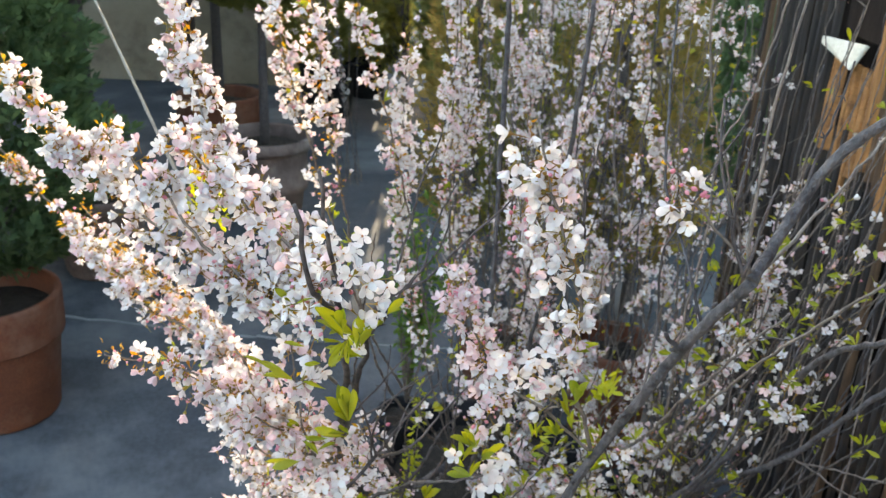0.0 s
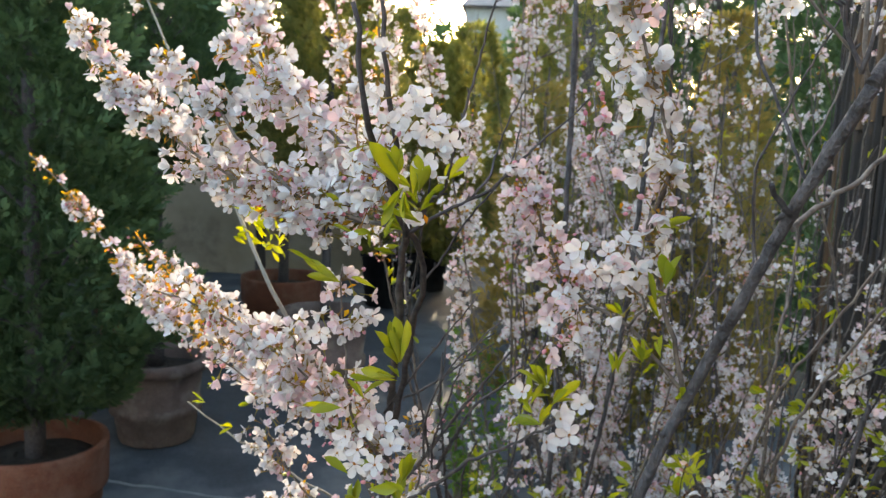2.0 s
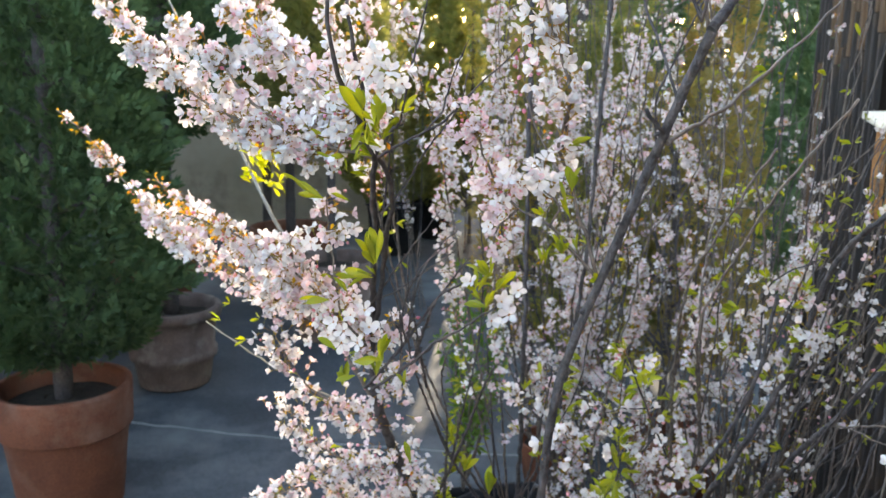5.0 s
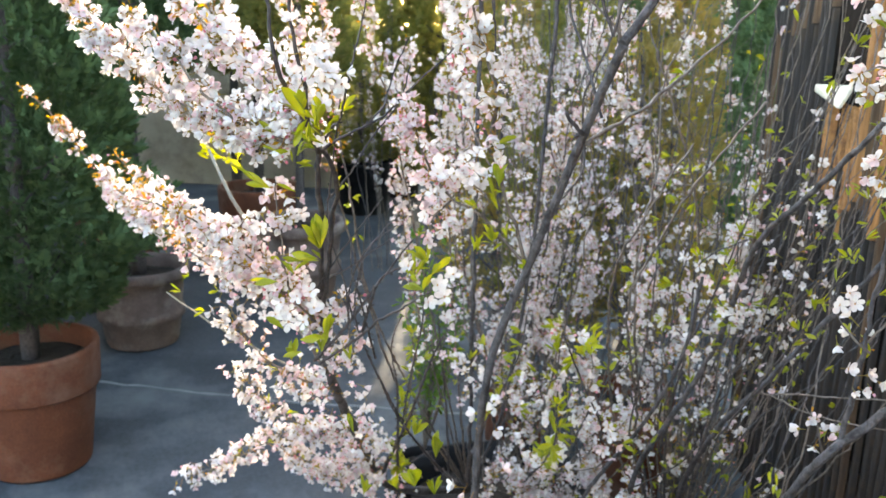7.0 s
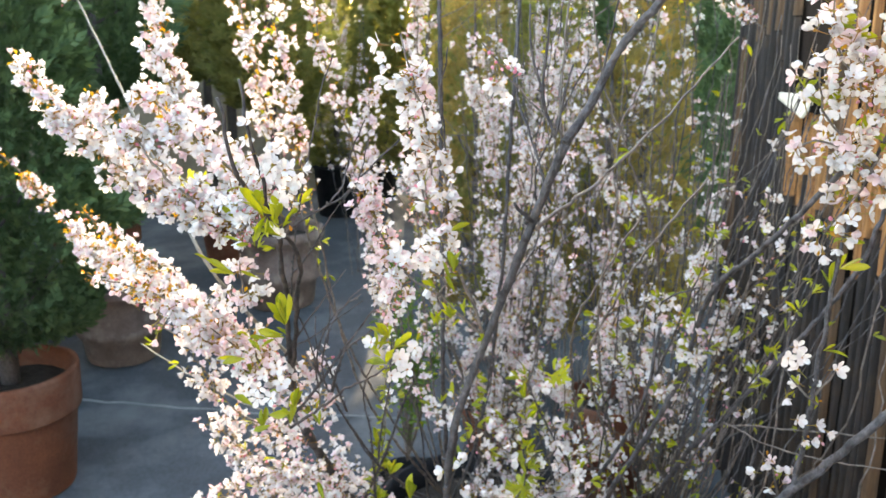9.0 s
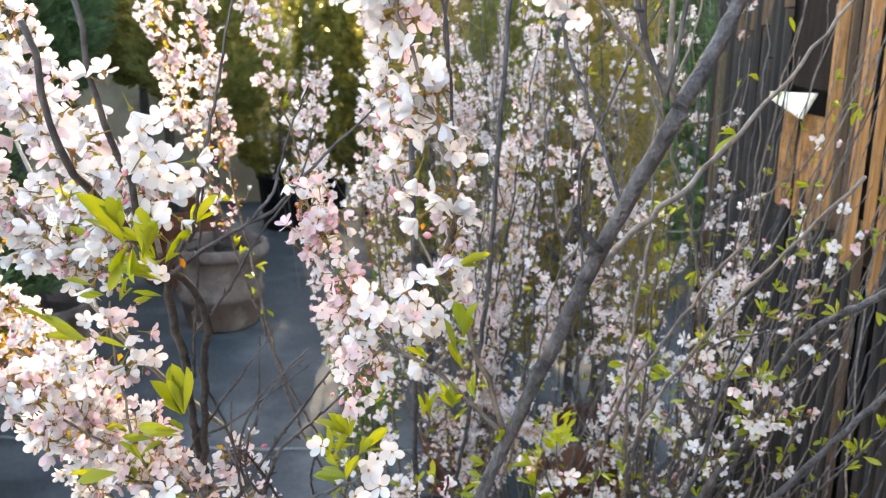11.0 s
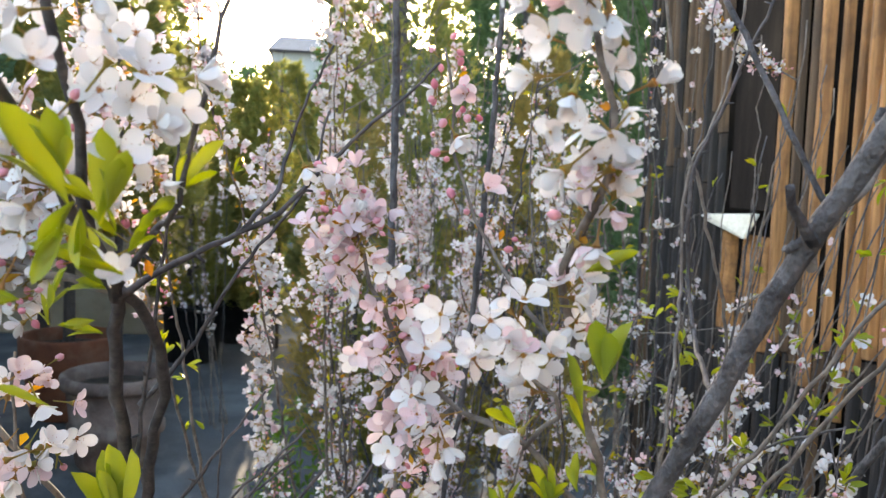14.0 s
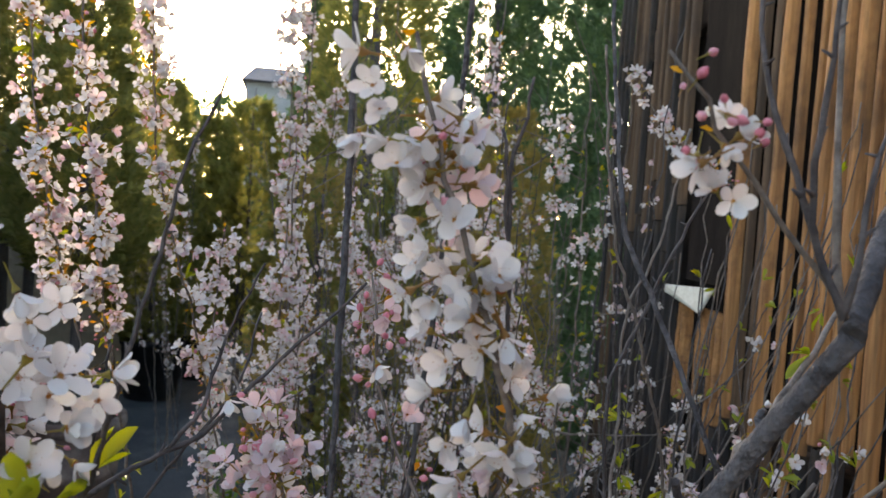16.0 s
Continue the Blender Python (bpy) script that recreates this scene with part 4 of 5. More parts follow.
ob, s = mid.stem([(-0.074, 0.72, 1.26), (-0.056, 0.65, 1.338), (-0.041, 0.61, 1.42), (-0.034, 0.59, 1.448), (-0.036, 0.57, 1.472), (-0.042, 0.545, 1.489)], 0.0040, 0.0030, "branch", DARK_TWIG)
ob, s = mid.stem([(-0.042, 0.543, 1.488), (-0.044, 0.52, 1.508), (-0.052, 0.50, 1.53), (-0.057, 0.48, 1.547), (-0.060, 0.46, 1.568), (-0.063, 0.45, 1.62)], 0.0034, 0.0018, "branch", DARK_TWIG)
mid.leaves(ob, s, 0.0, 0.7, 14, 0.016, (1, 3))
mid.flowers(ob, s, 0.46, 0.80, 70, (2, 4), (0.010, 0.026), 0.0080, 0.15, 0.05)
mid.posy(ob, ((-0.023, 0.485, 1.558), (-0.019, 0.480, 1.544), (-0.033, 0.490, 1.562), (-0.010, 0.490, 1.558), (-0.046, 0.465, 1.558), (-0.063, 0.470, 1.544), (-0.055, 0.490, 1.520), (-0.066, 0.500, 1.495), (-0.085, 0.520, 1.507), (-0.063, 0.495, 1.513), (-0.095, 0.520, 1.516), (-0.079, 0.500, 1.527), (-0.027, 0.472, 1.536), (-0.045, 0.500, 1.552), (-0.065, 0.490, 1.534), (-0.079, 0.500, 1.559), (-0.069, 0.500, 1.562), (-0.021, 0.500, 1.528)), s, 0.0092, 0.1)
mid.cluster(ob, ((-0.036, 0.50, 1.571), (-0.021, 0.495, 1.560), (-0.027, 0.49, 1.551), (-0.038, 0.50, 1.554), (-0.018, 0.485, 1.544), (-0.025, 0.48, 1.533), (-0.044, 0.515, 1.563), (-0.014, 0.495, 1.549), (-0.032, 0.52, 1.574)), 0.0082)
ob, s = mid.stem([(-0.042, 0.54, 1.49), (-0.050, 0.53, 1.515), (-0.046, 0.51, 1.545), (-0.05, 0.49, 1.575), (-0.055, 0.48, 1.63)], 0.0032, 0.0016, "branch", DARK_TWIG)
mid.flowers(ob, s, 0.48, 0.80, 70, (2, 4), (0.010, 0.028), 0.0080, 0.15, 0.05)
ob, s = mid.knotty([(-0.042, 0.54, 1.49), (-0.026, 0.52, 1.512), (-0.016, 0.50, 1.522), (-0.006, 0.50, 1.568), (-0.001, 0.50, 1.588), (0.003, 0.50, 1.606), (0.007, 0.50, 1.623), (0.018, 0.50, 1.65)], 0.0012, 0.0005)
mid.flowers(ob, s, 0.02, 0.2, 60, (1, 3), (0.012, 0.03), 0.0080, 0.0, 0.0)
mid.knotty([(-0.042, 0.54, 1.488), (-0.025, 0.57, 1.497), (-0.005, 0.58, 1.508), (0.010, 0.58, 1.516), (0.034, 0.585, 1.541), (0.053, 0.59, 1.559), (0.075, 0.595, 1.580)], 0.0014, 0.0006)
mid.knotty([(-0.002, 0.58, 1.510), (0.009, 0.59, 1.525), (0.013, 0.60, 1.541), (0.019, 0.60, 1.560), (0.031, 0.60, 1.585)], 0.0010, 0.0005)
mid.knotty([(-0.048, 0.61, 1.43), (-0.029, 0.62, 1.452), (-0.007, 0.62, 1.489), (0.020, 0.62, 1.525), (0.03, 0.63, 1.56)], 0.0011, 0.0005)

# left upper sprays
for pts, a, dens in (
    ([(-0.043, 0.548, 1.486), (-0.094, 0.58, 1.496), (-0.139, 0.60, 1.503), (-0.206, 0.65, 1.519), (-0.263, 0.68, 1.549), (-0.31, 0.70, 1.589), (-0.353, 0.72, 1.636)], 0.10, 120),
    ([(-0.046, 0.535, 1.498), (-0.077, 0.57, 1.53), (-0.111, 0.58, 1.559), (-0.148, 0.60, 1.585), (-0.187, 0.62, 1.612)], 0.10, 110),
    ([(-0.052, 0.57, 1.491), (-0.071, 0.60, 1.517), (-0.121, 0.65, 1.547), (-0.174, 0.70, 1.581), (-0.203, 0.745, 1.63), (-0.22, 0.78, 1.688), (-0.225, 0.79, 1.74)], 0.05, 95),
    ([(-0.12, 0.59, 1.50), (-0.16, 0.60, 1.53), (-0.20, 0.63, 1.565), (-0.25, 0.66, 1.60)], 0.1, 90),
    ([(-0.074, 0.57, 1.492), (-0.11, 0.59, 1.490), (-0.145, 0.612, 1.494), (-0.175, 0.635, 1.504)], 0.1, 45),
):
    ob, s = mid.stem(pts, 0.0024, 0.0009)
    mid.flowers(ob, s, a, 0.78, dens * 2.1, (3, 6), (0.004, 0.024), 0.0084, 0.25, 0.05)
    mid.flowers(ob, s, 0.74, 1.0, dens * 1.9, (3, 5), (0.003, 0.017), 0.0080, 0.25, 0.10, gold=4)
    mid.leaves(ob, s, 0.0, 0.25, 25, 0.022)
# left lower, arching, sunlit spray
ob, s = mid.stem([(-0.084, 0.80, 1.17), (-0.13, 0.80, 1.245), (-0.21, 0.84, 1.29), (-0.30, 0.90, 1.312), (-0.375, 0.965, 1.332), (-0.43, 1.01, 1.352), (-0.46, 1.035, 1.372), (-0.50, 1.046, 1.411), (-0.543, 1.056, 1.458), (-0.594, 1.064, 1.498)], 0.0036, 0.001)
mid.flowers(ob, s, 0.14, 0.45, 210, (3, 5), (0.006, 0.028), 0.0088, 0.35, 0.06, gold=1)
mid.flowers(ob, s, 0.42, 0.72, 247, (3, 5), (0.005, 0.024), 0.0086, 0.3, 0.10, gold=4)
mid.flowers(ob, s, 0.70, 0.90, 195, (2, 4), (0.004, 0.014), 0.0082, 0.3, 0.12, gold=6)
mid.flowers(ob, s, 0.88, 1.0, 120, (1, 3), (0.003, 0.010), 0.0070, 0.4, 0.35, gold=5)
mid.leaves(ob, s, 0.05, 0.35, 14, 0.018)
# the side twig that rises above it, bronze at its tip
ob, s = mid.stem([(-0.14, 0.79, 1.25), (-0.20, 0.82, 1.315), (-0.27, 0.87, 1.352), (-0.33, 0.92, 1.368), (-0.385, 0.965, 1.388), (-0.42, 0.99, 1.412)], 0.0022, 0.0008)
mid.flowers(ob, s, 0.15, 0.85, 170, (3, 5), (0.004, 0.022), 0.0086, 0.3, 0.08, gold=4)
mid.flowers(ob, s, 0.80, 1.0, 110, (1, 3), (0.003, 0.010), 0.0070, 0.5, 0.65, gold=6)
ob, s = mid.stem([(-0.078, 0.72, 1.26), (-0.092, 0.66, 1.327), (-0.118, 0.645, 1.350), (-0.148, 0.63, 1.374), (-0.172, 0.62, 1.396), (-0.197, 0.615, 1.412), (-0.215, 0.605, 1.422), (-0.232, 0.597, 1.428), (-0.242, 0.59, 1.436)], 0.0026, 0.0008)
mid.flowers(ob, s, 0.25, 0.72, 260, (3, 5), (0.005, 0.024), 0.0080, 0.4, 0.06, gold=2)
mid.flowers(ob, s, 0.70, 0.90, 200, (2, 4), (0.004, 0.014), 0.0078, 0.25, 0.12, gold=5)
mid.flowers(ob, s, 0.88, 1.0, 170, (1, 3), (0.003, 0.009), 0.0066, 0.4, 0.4, gold=5)
ob, s = mid.stem([(-0.118, 0.645, 1.350), (-0.15, 0.65, 1.345), (-0.178, 0.65, 1.350), (-0.195, 0.63, 1.372)], 0.0016, 0.0008)
mid.flowers(ob, s, 0.1, 1.0, 130, (2, 4), (0.005, 0.02), 0.0080, 0.45, 0.12, gold=1)
mid.leaves(ob, s, 0.0, 0.4, 18, 0.022)
ob, s = mid.stem([(-0.078, 0.72, 1.26), (-0.10, 0.66, 1.32), (-0.115, 0.60, 1.365), (-0.145, 0.60, 1.39), (-0.17, 0.61, 1.402)], 0.0022, 0.0008)
mid.flowers(ob, s, 0.3, 1.0, 150, (2, 5), (0.006, 0.022), 0.0086, 0.4, 0.1)
# low flower mass on the left stem
def low_spray(pts, full=1.0):
    ob, s = mid.stem(pts, 0.0024, 0.0008)
    mid.flowers(ob, s, 0.05, 1.0, 195 * full, (2, 5), (0.006, 0.026), 0.0082, 0.35, 0.08)
    mid.leaves(ob, s, 0.1, 0.9, 22, 0.022)


low_spray([(-0.083, 0.86, 1.12), (-0.13, 0.83, 1.15), (-0.176, 0.80, 1.20), (-0.205, 0.78, 1.27)])
low_spray([(-0.075, 1.0, 0.99), (-0.14, 0.93, 1.03), (-0.19, 0.90, 1.08), (-0.215, 0.87, 1.14)])
low_spray([(-0.080, 0.98, 1.0), (-0.161, 0.95, 1.013), (-0.263, 1.0, 0.935), (-0.33, 1.03, 0.89), (-0.383, 1.05, 0.861)])
low_spray([(-0.06, 1.1, 0.89), (-0.11, 1.05, 0.90), (-0.15, 1.0, 0.93), (-0.17, 0.95, 0.98)])
low_spray([(-0.05, 1.15, 0.85), (-0.09, 1.1, 0.85), (-0.13, 1.06, 0.88), (-0.15, 1.02, 0.92)])
low_spray([(-0.078, 0.72, 1.26), (-0.072, 0.66, 1.29), (-0.085, 0.62, 1.33), (-0.09, 0.60, 1.38), (-0.095, 0.60, 1.455)], 0.5)
low_spray([(-0.07, 0.7, 1.28), (-0.10, 0.64, 1.31), (-0.13, 0.63, 1.36), (-0.14, 0.64, 1.40)], 0.5)
low_spray([(-0.08, 0.8, 1.18), (-0.05, 0.74, 1.22), (-0.04, 0.70, 1.27), (-0.05, 0.68, 1.32)], 0.5)
mid.cluster(left_stem, ((-0.048, 0.541, 1.344), (-0.058, 0.541, 1.330), (-0.070, 0.541, 1.340), (-0.064, 0.543, 1.354), (-0.079, 0.545, 1.347), (-0.085, 0.548, 1.334), (-0.073, 0.548, 1.327), (-0.052, 0.545, 1.358)), 0.0094)
mid.blade(left_stem, (((-0.085, 0.560, 1.362), (-0.114, 0.556, 1.362)), ((-0.070, 0.560, 1.369), (-0.083, 0.556, 1.383)), ((-0.070, 0.560, 1.373), (-0.054, 0.556, 1.384)), ((-0.076, 0.540, 1.323), (-0.091, 0.536, 1.337)), ((-0.061, 0.540, 1.313), (-0.034, 0.536, 1.320)), ((-0.062, 0.550, 1.297), (-0.080, 0.546, 1.293)), ((-0.098, 0.530, 1.466), (-0.117, 0.526, 1.478)), ((-0.083, 0.530, 1.456), (-0.108, 0.526, 1.470)), ((-0.058, 0.520, 1.455), (-0.075, 0.516, 1.461)), ((-0.057, 0.490, 1.494), (-0.068, 0.486, 1.495)), ((-0.050, 0.490, 1.491), (-0.044, 0.486, 1.505))))
shoot, s = mid.stem([(0.0, 1.45, 0.66), (-0.02, 1.10, 0.883), (-0.009, 1.07, 0.961), (0.002, 1.05, 1.031), (0.007, 1.045, 1.091), (0.004, 1.04, 1.150)], 0.0026, 0.001)
mid.leaves(shoot, s, 0.45, 1.0, 230, 0.021, (2, 4))
# fresh leaves and open flowers between the left stem and the trunk
ob, s = mid.stem([(-0.061, 0.64, 1.249), (-0.02, 0.62, 1.286), (0.005, 0.60, 1.314), (0.03, 0.575, 1.334), (0.053, 0.55, 1.359), (0.066, 0.55, 1.367)], 0.0026, 0.0011, "twig", DARK_TWIG, 0.008)
mid.blade(ob, (((0.038, 0.547, 1.377), (0.030, 0.545, 1.394)), ((0.041, 0.547, 1.377), (0.042, 0.543, 1.401)), ((0.044, 0.547, 1.377), (0.052, 0.545, 1.393)), ((0.052, 0.547, 1.363), (0.031, 0.545, 1.367)), ((0.051, 0.547, 1.362), (0.060, 0.545, 1.380)), ((0.046, 0.549, 1.370), (0.036, 0.547, 1.382)), ((0.096, 0.547, 1.402), (0.093, 0.545, 1.418)), ((0.100, 0.547, 1.402), (0.102, 0.545, 1.421))))
mid.cluster(ob, ((0.064, 0.545, 1.369), (0.038, 0.541, 1.387), (0.056, 0.546, 1.352), (0.071, 0.548, 1.357)), 0.0098)
mid.knotty([(-0.071, 0.655, 1.245), (-0.044, 0.66, 1.276), (-0.033, 0.665, 1.289), (-0.009, 0.67, 1.324), (0.009, 0.67, 1.348), (0.021, 0.67, 1.366), (0.032, 0.67, 1.379)], 0.0019, 0.0009)
mid.knotty([(-0.035, 0.664, 1.286), (-0.036, 0.655, 1.324), (-0.041, 0.65, 1.350), (-0.050, 0.64, 1.383), (-0.054, 0.64, 1.396)], 0.0011, 0.0007)
mid.knotty([(-0.031, 0.665, 1.292), (-0.034, 0.66, 1.313), (-0.029, 0.65, 1.342), (-0.015, 0.64, 1.372), (0.0, 0.64, 1.388), (0.018, 0.64, 1.401)], 0.0011, 0.0006)
mid.knotty([(-0.020, 1.1, 0.88), (-0.004, 0.90, 1.107), (-0.009, 0.88, 1.157), (-0.007, 0.86, 1.198), (0.006, 0.85, 1.233)], 0.0022, 0.0009)
ob, s = mid.knotty([(-0.05, 1.15, 0.83), (-0.038, 1.1, 0.882), (0.009, 1.0, 1.026), (0.036, 0.95, 1.122), (0.057, 0.90, 1.186)], 0.0034, 0.0014)
for place, way, size, count in (
    ((-0.012, 0.54, 1.222), (0, 0, 1), 0.036, 3), ((-0.027, 0.62, 1.262), (0, 0, 1), 0.022, 3), ((0.0, 0.95, 1.058), (-0.3, 0, 1), 0.036, 5),
    ((0.018, 0.95, 1.013), (0.3, 0, 1), 0.036, 5), ((0.054, 0.85, 1.032), (0, 0, 1), 0.040, 6), ((0.033, 0.75, 1.045), (-0.3, 0, 1), 0.038, 5),
    ((0.058, 0.75, 1.035), (0, 0, 1), 0.042, 5), ((0.012, 0.75, 1.040), (-0.5, 0, 1), 0.034, 4), ((-0.041, 0.56, 1.310), (0.2, 0, 1), 0.030, 4),
    ((-0.045, 0.56, 1.294), (-0.1, 0, 1), 0.028, 4), ((-0.083, 0.60, 1.268), (0, 0, 1), 0.026, 4), ((-0.010, 0.60, 1.120), (0.2, 0, 1), 0.034, 5),
):
    mid.tuft(ob, place, way, size, count, 0.45)
ob, s = mid.stem([(0.20, 1.2, 0.80), (0.209, 0.85, 1.049), (0.210, 0.83, 1.108), (0.209, 0.82, 1.153), (0.206, 0.80, 1.208), (0.211, 0.80, 1.253)], 0.0022, 0.0009, "twig", DARK_TWIG)
mid.leaves(ob, s, 0.35, 1.0, 90, 0.030, (2, 4))
mid.flowers(ob, s, 0.3, 0.85, 30, (2, 4), (0.008, 0.03), 0.0094, 0.1, 0.05)
# pale bare cane, bent twig and a sunlit leafy tuft
ob, s = mid.stem([(-0.12, 1.10, 1.10), (-0.208, 0.905, 1.335), (-0.30, 1.0, 1.45), (-0.449, 1.177, 1.638), (-0.55, 1.28, 1.78)], 0.0042, 0.0018, "cane", CANE, 0.02, 7, 0.0004)
mid.flowers(ob, s, 0.88, 1.0, 70, (2, 4))
shoot_leaves = []
for k in range(80):
    q = Vector((-0.262, 0.985, 1.432)) + Vector((mid.rng.uniform(-0.022, 0.022), mid.rng.uniform(-0.015, 0.015), mid.rng.uniform(-0.030, 0.026)))
    d = ((q - Vector((-0.252, 0.985, 1.405))).normalized() + rand_way(mid.rng) * 0.9).normalized()
    shoot_leaves.append((LEAVES[mid.rng.choice((2, 3))], along(q, d, mid.rng.uniform(0.011, 0.020), mid.rng.uniform(-1.5, 1.5))))
put_under(new("leaf_tuft", mesh_of("leaf_tuft", shoot_leaves, (LEAF_YELLOW,))), ob, "glowing yellow-green tuft of young leaves")["kind"] = "stuff"
ob, s = mid.stem([(-0.10, 0.98, 1.06), (-0.20, 0.97, 1.12), (-0.29, 0.98, 1.165), (-0.355, 0.99, 1.207)], 0.0022, 0.0014, "cane", CANE, 0.02)
for q in ((-0.30, 0.93, 1.25), (-0.32, 0.95, 1.22), (-0.28, 0.93, 1.20), (-0.26, 0.93, 1.23)):
    mid.tuft(ob, q, (-0.5, -0.2, 0.2), 0.022, 3, 0.8)
# bare forking twigs between the stems
for pts, r in (
    ([(0.0, 0.95, 1.03), (-0.03, 0.72, 1.25), (-0.013, 0.58, 1.363), (0.002, 0.60, 1.397), (0.023, 0.62, 1.417)], 0.002),
    ([(-0.02, 0.78, 1.2), (-0.02, 0.62, 1.34), (-0.018, 0.57, 1.372), (-0.017, 0.565, 1.404)], 0.002),
    ([(-0.03, 0.72, 1.25), (0.004, 0.60, 1.352), (0.027, 0.63, 1.363), (0.056, 0.66, 1.384), (0.065, 0.665, 1.43)], 0.0024),
    ([(0.0, 0.95, 1.03), (0.02, 0.8, 1.16), (0.04, 0.72, 1.27), (0.045, 0.69, 1.36), (0.04, 0.69, 1.42)], 0.002),
    ([HUB, (0.05, 1.4, 0.7), (0.0, 0.95, 1.03), (-0.02, 0.80, 1.17)], 0.006),
):
    mid.knotty(pts, r * 0.75, 0.0006, every=0.018)
for pts, r in (
    ([(-0.068, 0.66, 1.325), (-0.045, 0.64, 1.362), (-0.030, 0.635, 1.384), (0.004, 0.635, 1.430)], 0.0013),
    ([(-0.060, 0.65, 1.338), (-0.038, 0.65, 1.349), (-0.010, 0.655, 1.368), (0.018, 0.66, 1.388)], 0.0012),
    ([(-0.046, 0.60, 1.405), (-0.044, 0.595, 1.432), (-0.034, 0.59, 1.505), (-0.028, 0.585, 1.55)], 0.0010),
    ([(-0.055, 0.70, 1.28), (-0.035, 0.70, 1.31), (-0.025, 0.69, 1.34), (-0.02, 0.685, 1.40)], 0.0010),
):
    mid.knotty(pts, r, 0.0005)
# sprays against the light, and upright stems behind
for pts, r in (
    ([HUB, (-0.06, 1.35, 0.95), (-0.11, 1.10, 1.40), (-0.13, 1.04, 1.60), (-0.15, 1.03, 1.80), (-0.16, 1.03, 1.95)], 0.005),
    ([HUB, (-0.08, 1.40, 1.00), (-0.15, 1.15, 1.42), (-0.19, 1.10, 1.62), (-0.22, 1.10, 1.85)], 0.005),
    ([HUB, (0.02, 1.45, 1.00), (-0.04, 1.15, 1.45), (-0.08, 1.08, 1.62), (-0.10, 1.06, 1.85)], 0.004),
):
    ob, s = mid.stem(pts, r, 0.0011, "branch", TWIG, 0.02)
    # gold: extra gilded bracts colour in the warm glow of these backlit sprays
    mid.flowers(ob, s, 0.72, 1.0, 130, (2, 5), (0.004, 0.022), 0.0082, 0.3, 0.12, gold=2)
    mid.leaves(ob, s, 0.6, 1.0, 16, 0.020)
for pts, r in (
    ([HUB, (0.07, 1.55, 0.85), (0.045, 1.38, 1.25), (0.04, 1.33, 1.47), (0.042, 1.37, 1.62), (0.03, 1.38, 1.92)], 0.005),
    ([HUB, (0.02, 1.55, 0.85), (-0.03, 1.32, 1.20), (-0.035, 1.26, 1.42), (-0.03, 1.26, 1.58)], 0.004),
):
    ob, s = mid.stem(pts, r, 0.0012, "branch", TWIG, 0.02)
    mid.flowers(ob, s, 0.64, 1.0, 190, (2, 5), (0.005, 0.024), 0.0082, 0.25, 0.08)
    mid.flowers(ob, s, 0.42, 0.64, 40, (2, 4), (0.005, 0.02), 0.0082, 0.3, 0.1)
    mid.leaves(ob, s, 0.3, 0.9, 10, 0.020)
for pts, r in (
    ([HUB, (0.10, 1.35, 0.75), (0.098, 1.05, 1.09), (0.095, 1.0, 1.35), (0.093, 1.0, 1.6), (0.088, 1.02, 1.95)], 0.0062),
    ([HUB, (0.16, 1.45, 0.8), (0.19, 1.2, 1.2), (0.20, 1.1, 1.55), (0.22, 1.1, 1.95)], 0.005),
):
    ob, s = mid.stem(pts, r, 0.004, "branch", BARK, 0.02)
mid.blade(left_stem, (((-0.040, 0.475, 1.522), (-0.056, 0.471, 1.551)), ((-0.040, 0.470, 1.530), (-0.043, 0.466, 1.548)), ((-0.031, 0.470, 1.517), (-0.029, 0.466, 1.544)), ((-0.028, 0.466, 1.521), (-0.022, 0.462, 1.538)), ((-0.028, 0.485, 1.502), (-0.055, 0.481, 1.508)), ((-0.032, 0.480, 1.506), (-0.045, 0.476, 1.517)), ((-0.072, 0.520, 1.489), (-0.087, 0.516, 1.493)), ((-0.051, 0.560, 1.471), (-0.067, 0.556, 1.473)), ((-0.016, 0.500, 1.523), (-0.012, 0.496, 1.537)), ((-0.015, 0.500, 1.526), (-0.001, 0.496, 1.542)), ((-0.067, 0.550, 1.476), (-0.070, 0.546, 1.488)), ((-0.049, 0.575, 1.391), (-0.062, 0.571, 1.418)), ((-0.048, 0.575, 1.392), (-0.052, 0.571, 1.428)), ((-0.047, 0.572, 1.393), (-0.045, 0.568, 1.426)), ((-0.050, 0.570, 1.383), (-0.075, 0.566, 1.388)), ((-0.048, 0.568, 1.381), (-0.067, 0.564, 1.381)), ((-0.047, 0.570, 1.383), (-0.055, 0.566, 1.393)), ((-0.063, 0.565, 1.381), (-0.082, 0.561, 1.385))))
mid.blade(left_stem, (((-0.037, 0.470, 1.523), (-0.046, 0.466, 1.512)), ((-0.037, 0.475, 1.521), (-0.036, 0.471, 1.504)), ((-0.034, 0.480, 1.522), (-0.046, 0.476, 1.528)), ((-0.039, 0.490, 1.515), (-0.029, 0.486, 1.509)), ((-0.042, 0.480, 1.516), (-0.050, 0.476, 1.499)), ((-0.030, 0.500, 1.507), (-0.019, 0.496, 1.520)), ((-0.031, 0.478, 1.523), (-0.026, 0.474, 1.544)), ((-0.039, 0.470, 1.529), (-0.048, 0.466, 1.543)), ((-0.044, 0.520, 1.483), (-0.053, 0.516, 1.482)), ((-0.026, 0.500, 1.516), (-0.015, 0.496, 1.525)), ((-0.036, 0.490, 1.509), (-0.043, 0.486, 1.506)), ((-0.030, 0.485, 1.513), (-0.037, 0.481, 1.521))))
mid.finish(300, (-0.1, 0.55, 1.45))


